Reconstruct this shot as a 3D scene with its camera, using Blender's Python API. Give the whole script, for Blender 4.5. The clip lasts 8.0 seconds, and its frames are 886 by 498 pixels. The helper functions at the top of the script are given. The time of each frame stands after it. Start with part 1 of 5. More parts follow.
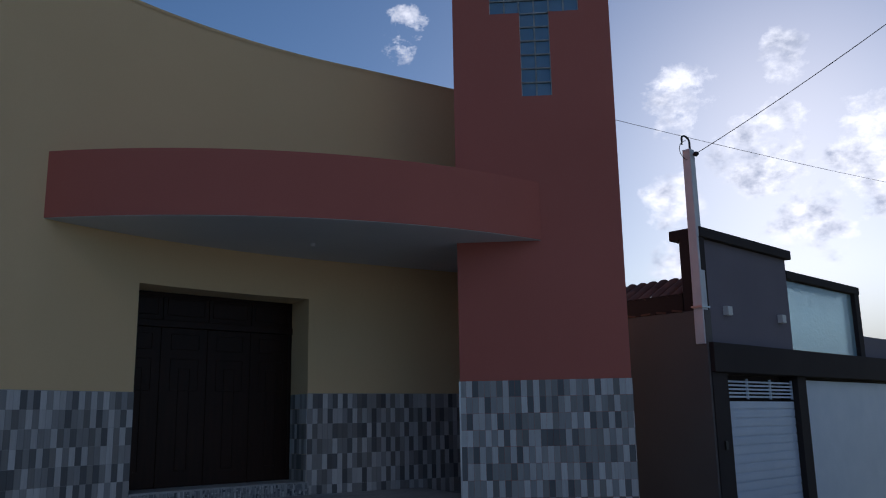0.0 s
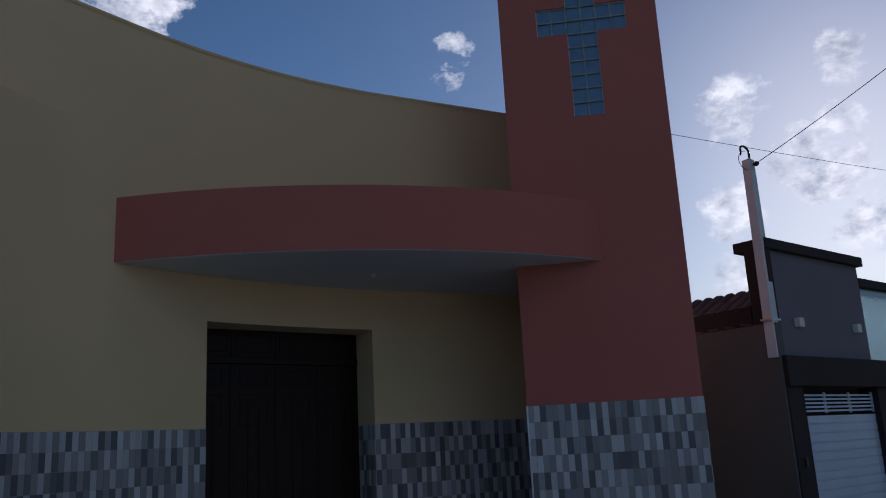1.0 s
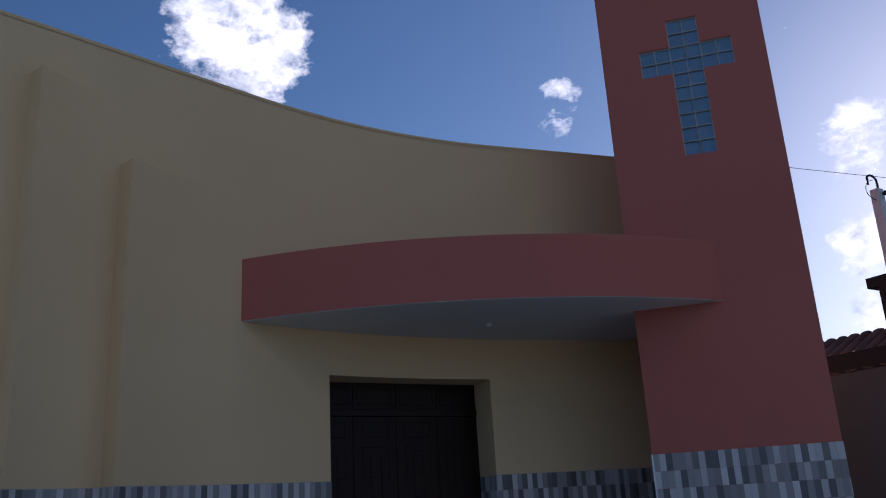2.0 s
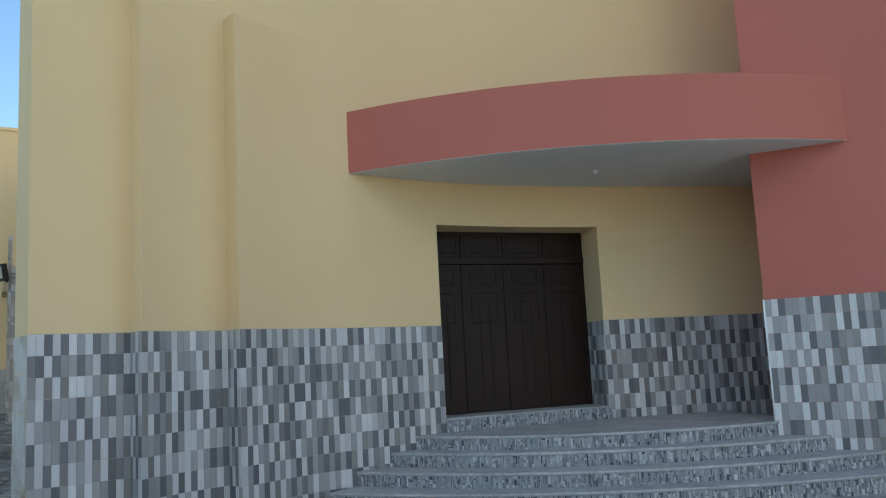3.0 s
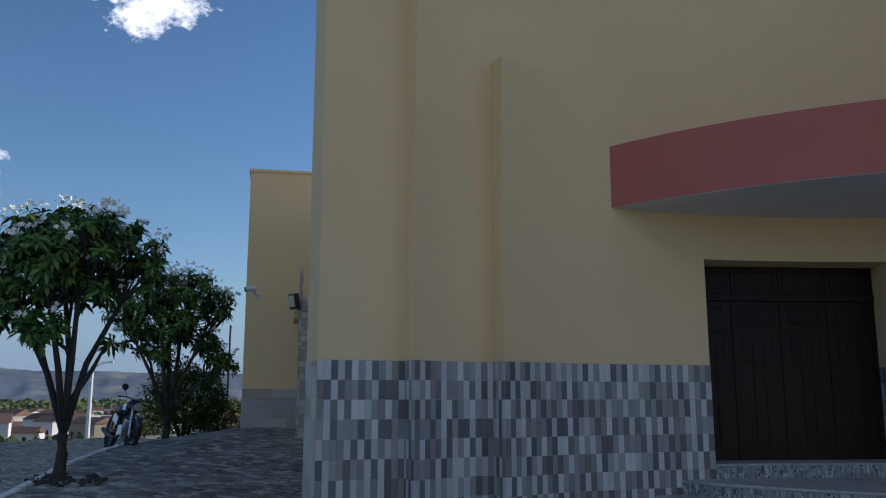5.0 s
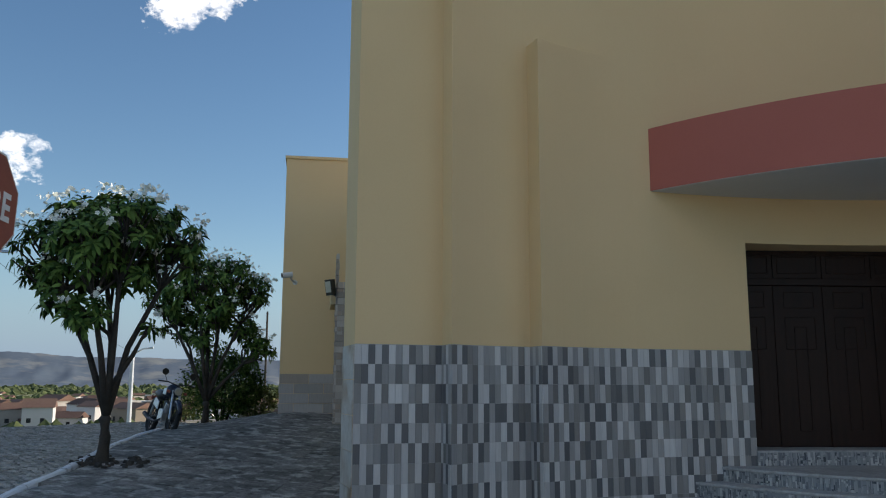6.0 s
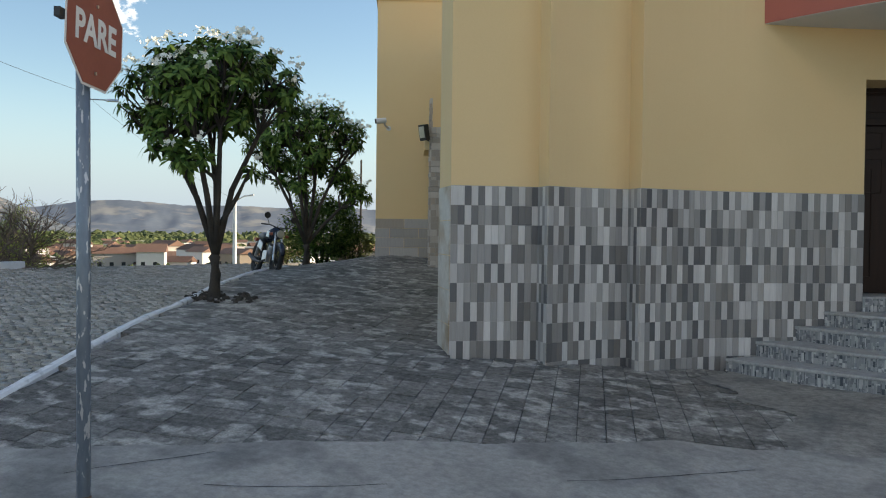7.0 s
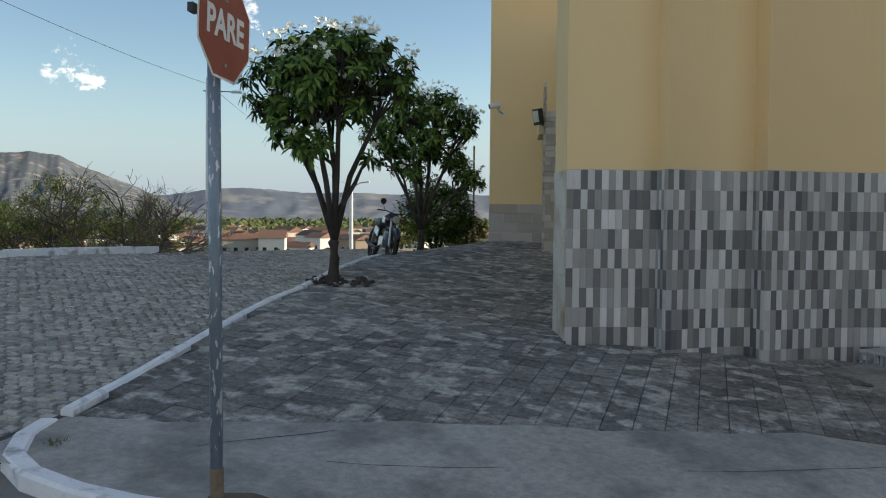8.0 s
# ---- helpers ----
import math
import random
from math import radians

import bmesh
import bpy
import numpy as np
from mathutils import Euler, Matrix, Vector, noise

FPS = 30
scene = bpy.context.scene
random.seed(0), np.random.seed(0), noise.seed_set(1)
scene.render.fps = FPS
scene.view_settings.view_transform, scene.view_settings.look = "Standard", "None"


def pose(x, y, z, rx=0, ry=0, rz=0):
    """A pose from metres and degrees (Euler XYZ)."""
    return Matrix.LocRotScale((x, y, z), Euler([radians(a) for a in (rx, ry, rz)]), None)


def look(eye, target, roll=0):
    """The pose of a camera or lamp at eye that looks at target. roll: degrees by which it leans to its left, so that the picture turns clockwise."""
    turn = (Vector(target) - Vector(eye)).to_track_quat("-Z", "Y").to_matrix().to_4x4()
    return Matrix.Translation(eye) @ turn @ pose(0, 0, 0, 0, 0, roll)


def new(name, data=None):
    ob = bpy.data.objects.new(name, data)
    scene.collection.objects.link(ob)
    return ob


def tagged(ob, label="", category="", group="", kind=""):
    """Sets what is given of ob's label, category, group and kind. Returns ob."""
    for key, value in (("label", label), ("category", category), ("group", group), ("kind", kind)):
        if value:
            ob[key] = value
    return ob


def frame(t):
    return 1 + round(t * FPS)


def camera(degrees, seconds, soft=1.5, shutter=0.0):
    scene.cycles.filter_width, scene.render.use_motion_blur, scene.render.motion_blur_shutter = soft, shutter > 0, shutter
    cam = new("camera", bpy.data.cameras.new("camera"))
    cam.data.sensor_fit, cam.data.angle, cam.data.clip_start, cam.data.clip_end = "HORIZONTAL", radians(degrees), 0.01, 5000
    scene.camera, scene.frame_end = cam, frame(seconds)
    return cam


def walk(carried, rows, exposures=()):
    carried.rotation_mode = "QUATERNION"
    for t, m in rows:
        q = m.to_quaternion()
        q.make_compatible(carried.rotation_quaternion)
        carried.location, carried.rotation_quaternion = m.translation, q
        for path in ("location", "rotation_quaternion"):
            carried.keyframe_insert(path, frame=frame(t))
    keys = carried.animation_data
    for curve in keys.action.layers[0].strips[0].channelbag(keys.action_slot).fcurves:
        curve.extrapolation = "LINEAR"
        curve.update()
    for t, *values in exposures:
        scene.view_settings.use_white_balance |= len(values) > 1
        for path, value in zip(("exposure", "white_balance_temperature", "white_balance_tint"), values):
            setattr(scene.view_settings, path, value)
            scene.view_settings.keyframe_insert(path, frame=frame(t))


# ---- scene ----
cam = camera(56.0, 8.0, soft=1.1)
PATH = [
    (0, (0.101, -0.015, 1.792), (1.125, 1.655, 2.193), -1.0),
    (0.5, (0.043, -0.034, 1.793), (0.993, 1.666, 2.248), -2.4),
    (1, (0.076, -0.003, 1.813), (0.976, 1.722, 2.276), -3.0),
    (1.2, (0.057, -0.029, 1.811), (0.955, 1.677, 2.344), -3.3),
    (2.3, (0.083, -0.076, 1.799), (0.587, 1.767, 2.389), -3.6),
    (2.5, (0.098, -0.059, 1.795), (0.53, 1.839, 2.253), -3.3),
    (3, (0.124, -0.061, 1.755), (0.517, 1.882, 2.016), -2.9),
    (3.5, (0.159, -0.058, 1.716), (0.549, 1.9, 1.848), -2.4),
    (4, (0.161, -0.07, 1.705), (0.543, 1.893, 1.74), -1.4),
    (4.5, (0.128, -0.108, 1.754), (0.198, 1.891, 1.776), -0.4),
    (5, (0.066, -0.106, 1.783), (-0.15, 1.851, 2.135), 0.0),
    (5.2, (0.055, -0.086, 1.786), (-0.219, 1.846, 2.223), 0.3),
    (6.3, (0.02, -0.057, 1.729), (-0.294, 1.907, 1.938), 0.2),
    (6.5, (0.003, -0.045, 1.707), (-0.343, 1.921, 1.822), 0.4),
    (7, (-0.028, -0.023, 1.671), (-0.54, 1.91, 1.634), 0.7),
    (7.5, (-0.032, -0.016, 1.665), (-0.646, 1.886, 1.595), 0.8),
    (8, (-0.053, -0.035, 1.663), (-0.819, 1.811, 1.589), 0.5),
]
EXPOSURES = [(0, -0.85, 5750, 16), (0.5, -1.0, 5700, 16), (1, -1.12, 5700, 17), (1.2, -1.2, 5700, 18), (2.3, -0.05, 5650, 24), (2.5, 0.45, 5650, 24), (2.7, 0.95, 6300, 15), (3, 1.32, 7000, 9), (3.5, 1.6, 7600, 7), (4, 1.8, 7900, 7), (4.5, 1.5, 7700, 9), (4.8, 0.7, 6700, 12), (5, -0.05, 6000, 15), (5.2, -0.45, 5850, 16), (6.3, 0.6, 7300, 10), (6.5, 0.75, 7600, 10), (7, 0.95, 8100, 13), (7.5, 0.95, 8100, 13), (8, 0.68, 8000, 12)]
walk(cam, [(t, look(eye, target, roll)) for t, eye, target, roll in PATH], EXPOSURES)

# ---- light ----
SUN_AZ, SUN_EL = radians(55.5), radians(19)      # clockwise from +y
w = bpy.data.worlds.new("sky")
scene.world = w
w.use_nodes = True
wt = w.node_tree
wt.nodes.clear()


def wnode(kind, **kw):
    n = wt.nodes.new(kind)
    for k, v in kw.items():
        n.inputs[k].default_value = v
    return n


sky = wt.nodes.new("ShaderNodeTexSky")
sky.sky_type = 'NISHITA'
sky.sun_disc = False
sky.sun_elevation, sky.sun_rotation = SUN_EL, SUN_AZ
sky.air_density, sky.dust_density, sky.ozone_density = 1.0, 0.4, 2.6
coord = wt.nodes.new("ShaderNodeTexCoord")
# clouds: (azimuth to the left of +y, elevation, spread in degrees, weight)
CLOUDS = [(-29, 26.2, 2.6, .9), (-48.5, 20.6, 3.6, 1.0), (-55.3, 22.3, 2.6, .95), (-53.5, 16.8, 4.6, 1.15), (-56, 12, 4.2, 1.0),
          (-47.5, 14.2, 3.2, .95), (-47.6, 9.2, 3.2, .9), (-62, 15, 7, 1.1), (-5, 31.5, 6.5, 1.2), (27, 27.5, 6.5, 1.1),
          (36.3, 13.8, 2.8, .9), (46.5, 9.1, 2.6, .72), (-70, 28, 12, 1.1), (60, 24, 9, 1.0), (-75, 8, 8, 1.0),
          # unseen clouds behind the eye, added to whiten the light on the shaded front
          (180, 34, 20, 1.0), (130, 40, 15, 1.0), (-125, 38, 16, 1.0)]
total = None
for az, el, spread, weight in CLOUDS:
    a, e = radians(az), radians(el)
    dot = wt.nodes.new("ShaderNodeVectorMath")
    dot.operation = 'DOT_PRODUCT'
    wt.links.new(coord.outputs["Generated"], dot.inputs[0])
    dot.inputs[1].default_value = (-math.sin(a) * math.cos(e), math.cos(a) * math.cos(e), math.sin(e))
    mr = wt.nodes.new("ShaderNodeMapRange")
    mr.interpolation_type = 'SMOOTHSTEP'
    wt.links.new(dot.outputs["Value"], mr.inputs["Value"])
    for k, v in (("From Min", math.cos(radians(spread))), ("From Max", 1.0), ("To Min", 0.0), ("To Max", weight)):
        mr.inputs[k].default_value = v
    if total is None:
        total = mr.outputs[0]
    else:
        mx = wt.nodes.new("ShaderNodeMath")
        mx.operation = 'MAXIMUM'
        wt.links.new(total, mx.inputs[0])
        wt.links.new(mr.outputs[0], mx.inputs[1])
        total = mx.outputs[0]
stretch = wt.nodes.new("ShaderNodeMapping")
stretch.inputs["Scale"].default_value = (1, 1, 1.5)
wt.links.new(coord.outputs["Generated"], stretch.inputs["Vector"])
puff = wnode("ShaderNodeTexNoise", Scale=19.0, Detail=10.0, Roughness=0.66)
wt.links.new(stretch.outputs[0], puff.inputs["Vector"])
inner = wnode("ShaderNodeTexNoise", Scale=30.0, Detail=6.0, Roughness=0.6)
wt.links.new(stretch.outputs[0], inner.inputs["Vector"])
add = wt.nodes.new("ShaderNodeMath")
add.operation = 'MULTIPLY_ADD'
wt.links.new(puff.outputs["Fac"], add.inputs[0])
add.inputs[1].default_value = 3.0
wt.links.new(total, add.inputs[2])
mask = wnode("ShaderNodeMapRange", **{"From Min": 2.12, "From Max": 2.62})
wt.links.new(add.outputs[0], mask.inputs["Value"])
body = wt.nodes.new("ShaderNodeValToRGB")
body.color_ramp.elements[0].position, body.color_ramp.elements[0].color = 0.32, (7.5, 7.9, 8.8, 1)
body.color_ramp.elements[1].position, body.color_ramp.elements[1].color = 0.6, (17.0, 16.6, 16.0, 1)
wt.links.new(inner.outputs["Fac"], body.inputs["Fac"])
blend = wt.nodes.new("ShaderNodeMix")
blend.data_type = 'RGBA'
wt.links.new(mask.outputs[0], blend.inputs["Factor"])
parts = wt.nodes.new("ShaderNodeSeparateXYZ")
wt.links.new(coord.outputs["Generated"], parts.inputs[0])
low = wnode("ShaderNodeMapRange", **{"From Min": 0.0, "From Max": 0.17, "To Min": 0.85, "To Max": 0.0})
low.interpolation_type = 'SMOOTHSTEP'
wt.links.new(parts.outputs["Z"], low.inputs["Value"])
haze = wt.nodes.new("ShaderNodeMix")
haze.data_type = 'RGBA'
wt.links.new(low.outputs[0], haze.inputs["Factor"])
rich = wnode("ShaderNodeHueSaturation", Saturation=1.12)
wt.links.new(sky.outputs[0], rich.inputs["Color"])
wt.links.new(rich.outputs[0], haze.inputs["A"])
haze.inputs["B"].default_value = (1.75, 2.7, 4.15, 1)
wt.links.new(haze.outputs["Result"], blend.inputs["A"])
wt.links.new(body.outputs[0], blend.inputs["B"])
bg = wnode("ShaderNodeBackground", Strength=0.12)
wt.links.new(blend.outputs["Result"], bg.inputs["Color"])
wo = wt.nodes.new("ShaderNodeOutputWorld")
wt.links.new(bg.outputs[0], wo.inputs[0])
sun = new("sun", bpy.data.lights.new("sun", 'SUN'))
sun.data.energy, sun.data.angle, sun.data.color = 4.8, radians(0.6), (1.0, 0.93, 0.82)
sun.matrix_world = look((math.sin(SUN_AZ) * 40, math.cos(SUN_AZ) * 40, math.tan(SUN_EL) * 40), (0, 0, 0))

# ---- materials ----


def mat(name, dark, light, rough=0.8, scale=2.0, fine=50.0, bump=0.15, metal=0.0, pick="", spread=0.25, stretch=(1, 1, 1), spec=0.4, stain=None, stain_scale=1.2, stain_at=(0.52, 0.66), grit=0.0):
    """Two colours mixed by coarse and fine noise; pick: 'object' or 'island' varies the pieces; stain: a third colour in patches; grit: depth of fine mottling and pits."""
    m = bpy.data.materials.new(name)
    m.use_nodes = True
    t = m.node_tree
    b = t.nodes["Principled BSDF"]
    tc = t.nodes.new("ShaderNodeTexCoord")
    geo = t.nodes.new("ShaderNodeNewGeometry")
    mp = t.nodes.new("ShaderNodeMapping")
    mp.inputs["Scale"].default_value = stretch
    t.links.new(geo.outputs["Position"], mp.inputs["Vector"])

    def tex(s, det=5.0):
        n = t.nodes.new("ShaderNodeTexNoise")
        n.inputs["Scale"].default_value, n.inputs["Detail"].default_value = s, det
        t.links.new(mp.outputs[0], n.inputs["Vector"])
        return n.outputs["Fac"]

    def math_node(op, a, c):
        n = t.nodes.new("ShaderNodeMath")
        n.operation = op
        for i, v in enumerate((a, c)):
            if isinstance(v, (int, float)):
                n.inputs[i].default_value = v
            else:
                t.links.new(v, n.inputs[i])
        return n.outputs[0]

    big, small = tex(scale), tex(fine, 3.0)
    f = math_node('ADD', math_node('MULTIPLY', big, 0.65), math_node('MULTIPLY', small, 0.35))
    if pick:
        r = t.nodes.new("ShaderNodeObjectInfo").outputs["Random"] if pick == "object" else geo.outputs["Random Per Island"]
        f = math_node('ADD', math_node('MULTIPLY', f, 1 - spread), math_node('MULTIPLY', r, spread))
    ramp = t.nodes.new("ShaderNodeValToRGB")
    ramp.color_ramp.elements[0].position, ramp.color_ramp.elements[0].color = 0.3, (*dark, 1)
    ramp.color_ramp.elements[1].position, ramp.color_ramp.elements[1].color = 0.7, (*light, 1)
    t.links.new(f, ramp.inputs["Fac"])
    col = ramp.outputs[0]
    if stain:
        mr = t.nodes.new("ShaderNodeMapRange")
        mr.inputs["From Min"].default_value, mr.inputs["From Max"].default_value = stain_at
        t.links.new(tex(stain_scale, 7.0), mr.inputs["Value"])
        mixer = t.nodes.new("ShaderNodeMix")
        mixer.data_type = 'RGBA'
        t.links.new(mr.outputs[0], mixer.inputs["Factor"])
        t.links.new(col, mixer.inputs["A"])
        mixer.inputs["B"].default_value = (*stain, 1)
        col = mixer.outputs["Result"]
    if grit:
        specks = math_node('ADD', math_node('MULTIPLY', tex(16, 9.0), .6), math_node('MULTIPLY', tex(70, 4.0), .4))
        gr = t.nodes.new("ShaderNodeMapRange")
        for k, v in (("From Min", .36), ("From Max", .62), ("To Min", 1 - grit), ("To Max", 1 + grit * .35)):
            gr.inputs[k].default_value = v
        t.links.new(specks, gr.inputs["Value"])
        mul = t.nodes.new("ShaderNodeVectorMath")
        mul.operation = 'SCALE'
        t.links.new(col, mul.inputs[0])
        t.links.new(gr.outputs[0], mul.inputs["Scale"])
        col = mul.outputs[0]
        f = math_node('ADD', f, math_node('MULTIPLY', specks, 1.2))
    t.links.new(col, b.inputs["Base Color"])
    b.inputs["Roughness"].default_value, b.inputs["Metallic"].default_value = rough, metal
    b.inputs["Specular IOR Level"].default_value = spec
    if bump:
        bn = t.nodes.new("ShaderNodeBump")
        bn.inputs["Strength"].default_value, bn.inputs["Distance"].default_value = bump, 0.01
        t.links.new(f, bn.inputs["Height"])
        t.links.new(bn.outputs[0], b.inputs["Normal"])
    return m


def tile_mat(name, source, greys):
    """Glazed printed tile: one of several greys a piece, with fine streaks along it."""
    m = bpy.data.materials.new(name)
    m.use_nodes = True
    t = m.node_tree
    b = t.nodes["Principled BSDF"]
    geo = t.nodes.new("ShaderNodeNewGeometry")
    r = t.nodes.new("ShaderNodeObjectInfo").outputs["Random"] if source == "object" else geo.outputs["Random Per Island"]
    ramp = t.nodes.new("ShaderNodeValToRGB")
    ramp.color_ramp.interpolation = 'CONSTANT'
    els = ramp.color_ramp.elements
    while len(els) < len(greys):
        els.new(0.5)
    for i, (at, c) in enumerate(greys):
        els[i].position, els[i].color = at, (*c, 1)
    t.links.new(r, ramp.inputs["Fac"])
    mp = t.nodes.new("ShaderNodeMapping")
    mp.inputs["Scale"].default_value = (60, 60, 5)
    t.links.new(geo.outputs["Position"], mp.inputs["Vector"])
    n = t.nodes.new("ShaderNodeTexNoise")
    n.inputs["Scale"].default_value, n.inputs["Detail"].default_value = 1.0, 4.0
    t.links.new(mp.outputs[0], n.inputs["Vector"])
    mr = t.nodes.new("ShaderNodeMapRange")
    mr.inputs["To Min"].default_value, mr.inputs["To Max"].default_value = 0.82, 1.16
    t.links.new(n.outputs["Fac"], mr.inputs["Value"])
    mul = t.nodes.new("ShaderNodeVectorMath")
    mul.operation = 'SCALE'
    t.links.new(ramp.outputs[0], mul.inputs[0])
    t.links.new(mr.outputs[0], mul.inputs["Scale"])
    t.links.new(mul.outputs[0], b.inputs["Base Color"])
    b.inputs["Roughness"].default_value = 0.38
    return m


SHADES = {'light': [(0.0, (.50, .49, .477)), (0.45, (.56, .55, .533)), (0.8, (.62, .61, .592))], 'mid': [(0.0, (.275, .27, .26)), (0.3, (.34, .33, .317)), (0.6, (.245, .236, .222)), (0.8, (.31, .305, .30))],
          'dark': [(0.0, (.115, .116, .12)), (0.4, (.145, .145, .146)), (0.75, (.185, .178, .168))]}
M_TILE_OB = {k: tile_mat("tile_glaze_" + k, "object", v) for k, v in SHADES.items()}
M_TILE_IS = {k: tile_mat("tile_glaze_rest_" + k, "island", v) for k, v in SHADES.items()}
M_BACK_TILE = tile_mat("stone_look_tile", "island", [(0.0, (.36, .34, .31)), (0.3, (.42, .40, .38)), (0.55, (.39, .33, .27)), (0.72, (.47, .45, .42))])
M_STONE_CLAD = tile_mat("stone_cladding", "island", [(0.0, (.34, .31, .28)), (0.3, (.46, .43, .40)), (0.55, (.52, .49, .46)), (0.8, (.40, .34, .29))])
M_RISER = tile_mat("riser_tile", "island", [(0.0, (.06, .075, .09)), (0.09, (.17, .185, .20)), (0.32, (.27, .285, .295)), (0.64, (.36, .37, .37)), (0.87, (.52, .53, .52))])
M_GROUT = mat("grout", (.34, .33, .32), (.44, .43, .41), 0.9)
M_YELLOW = mat("yellow_wall_paint", (.735, .54, .295), (.80, .597, .335), 0.85, 0.6, 90, 0.08, spec=0.2)
M_RED = mat("brick_red_wall_paint", (.435, .138, .104), (.495, .16, .122), 0.85, 0.6, 90, 0.08, spec=0.2)
M_WHITE = mat("white_soffit_paint", (.62, .62, .60), (.72, .72, .70), 0.85, 0.8, 60, 0.06, spec=0.2)
M_CORNER = mat("pale_corner_tile", (.50, .46, .40), (.60, .57, .52), 0.45, 1.5, 30, 0.03, stain=(.36, .26, .17), stain_scale=2.2, stain_at=(.48, .66), grit=.15)
M_WOOD = mat("dark_varnished_wood", (.016, .0075, .0055), (.03, .0135, .009), 0.42, 3, 40, 0.12, stretch=(6, 6, .6), spec=0.22)
M_TREAD = mat("worn_grey_tread", (.30, .305, .298), (.46, .462, .45), 0.6, 2.5, 45, 0.12, grit=.25)
M_PAVER = mat("worn_concrete_paver", (.095, .092, .084), (.31, .30, .275), 0.88, 1.1, 30, 0.35, pick="object", spread=0.22, stain=(.46, .445, .405), stain_scale=4.6, stain_at=(.52, .62), grit=.5)
M_PAVER_IS = mat("worn_concrete_paver_rest", (.095, .092, .084), (.31, .30, .275), 0.88, 1.1, 30, 0.35, pick="island", spread=0.22, stain=(.46, .445, .405), stain_scale=4.6, stain_at=(.52, .62), grit=.5)
M_JOINT = mat("dark_joint", (.045, .044, .042), (.085, .083, .08), 0.95)
M_CONCRETE = mat("smooth_concrete", (.285, .277, .255), (.46, .445, .41), 0.8, 1.4, 25, 0.25, stain=(.225, .22, .207), stain_scale=1.7, stain_at=(.5, .66), grit=.22)
M_SKIM = mat("worn_cement_skim", (.22, .212, .19), (.39, .372, .335), 0.85, 1.3, 28, 0.25, stain=(.20, .195, .182), stain_scale=3.0, stain_at=(.46, .64), grit=.34)
M_COBBLE = mat("granite_cobble", (.31, .295, .26), (.53, .505, .455), 0.85, 2, 40, 0.4, pick="object", spread=0.4, grit=.35)
M_COBBLE_IS = mat("granite_cobble_rest", (.31, .295, .26), (.53, .505, .455), 0.85, 2, 40, 0.4, pick="island", spread=0.4, grit=.35)
M_SAND = mat("sandy_joint", (.17, .16, .14), (.27, .255, .23), 0.95, 3, 60, 0.3)
M_KERB = mat("whitewashed_kerb", (.70, .71, .72), (.86, .87, .88), 0.8, 4, 40, 0.4, stain=(.36, .36, .36), stain_scale=6, stain_at=(.56, .7))
M_EARTH = mat("dry_land", (.22, .20, .10), (.33, .31, .17), 0.95, 0.01, 0.2, 0, stain=(.10, .14, .05), stain_scale=0.012, stain_at=(.42, .58))
M_STEEL = mat("galvanised_post", (.11, .145, .185), (.21, .26, .31), 0.42, 5, 40, 0.3, metal=0.35, stain=(.55, .57, .58), stain_scale=42, stain_at=(.575, .61), stretch=(1, 1, .3))
M_SIGNRED = mat("faded_sign_red", (.27, .07, .045), (.33, .09, .06), 0.5, 5, 40, 0.05)
M_SIGNWHITE = mat("sign_white", (.68, .66, .62), (.78, .76, .72), 0.5, 5, 40, 0.03)
M_BLACK = mat("black_plastic", (.012, .012, .013), (.03, .03, .03), 0.4, 6, 60, 0.05)
M_RUBBER = mat("rubber", (.012, .012, .012), (.03, .03, .03), 0.8, 6, 60, 0.2)
M_CHROME = mat("brushed_metal", (.45, .46, .48), (.62, .63, .65), 0.3, 6, 60, 0.03, metal=0.9)
M_TANK = mat("dark_blue_lacquer", (.012, .014, .026), (.025, .03, .05), 0.25, 5, 40, 0.02)
M_BARK = mat("grey_brown_bark", (.03, .026, .022), (.078, .067, .056), 0.9, 6, 50, 0.5)
M_LEAF = mat("leathery_leaf", (.027, .068, .014), (.125, .205, .046), 0.6, 3, 20, 0.0, pick="island", spread=0.6, spec=0.15)
M_LEAF2 = mat("bright_leaf", (.07, .10, .02), (.19, .22, .06), 0.6, 3, 20, 0.0, pick="island", spread=0.6)
M_LEAF3 = mat("thin_yellow_leaf", (.19, .23, .04), (.38, .41, .10), 0.6, 3, 20, 0.0, pick="island", spread=0.6)
M_FLOWER = mat("white_petal", (.70, .73, .63), (.88, .88, .82), 0.6, 8, 40, 0.0)
M_TWIG = mat("dry_twig", (.10, .073, .055), (.18, .135, .105), 0.9, 6, 40, 0.0)
M_BROWN = mat("brown_house_paint", (.105, .1, .097), (.14, .132, .127), 0.85, 0.7, 70, 0.08, spec=0.2)
M_DARKTRIM = mat("dark_brown_trim", (.028, .022, .022), (.045, .036, .034), 0.8, 1, 60, 0.05, spec=0.2)
M_MAUVE = mat("grey_mauve_render", (.155, .14, .165), (.195, .175, .20), 0.85, 0.8, 60, 0.06, spec=0.2)
# white gate: the sky's blue reflection is painted into its base colour
M_GATE = mat("white_gate_sky_tint", (.48, .56, .68), (.58, .65, .76), 0.35, 2, 40, 0.03, spec=0.5)
M_POST = mat("pale_concrete_post", (.56, .58, .61), (.68, .70, .72), 0.85, 3, 60, 0.25)
M_CLAY = mat("clay_roof_tile", (.075, .045, .035), (.15, .085, .06), 0.9, 2, 40, 0.2, pick="island", spread=0.4)
M_ROOFFAR = mat("far_clay_roof", (.12, .068, .05), (.24, .14, .10), 0.9, 0.2, 2, 0, pick="object", spread=0.5)
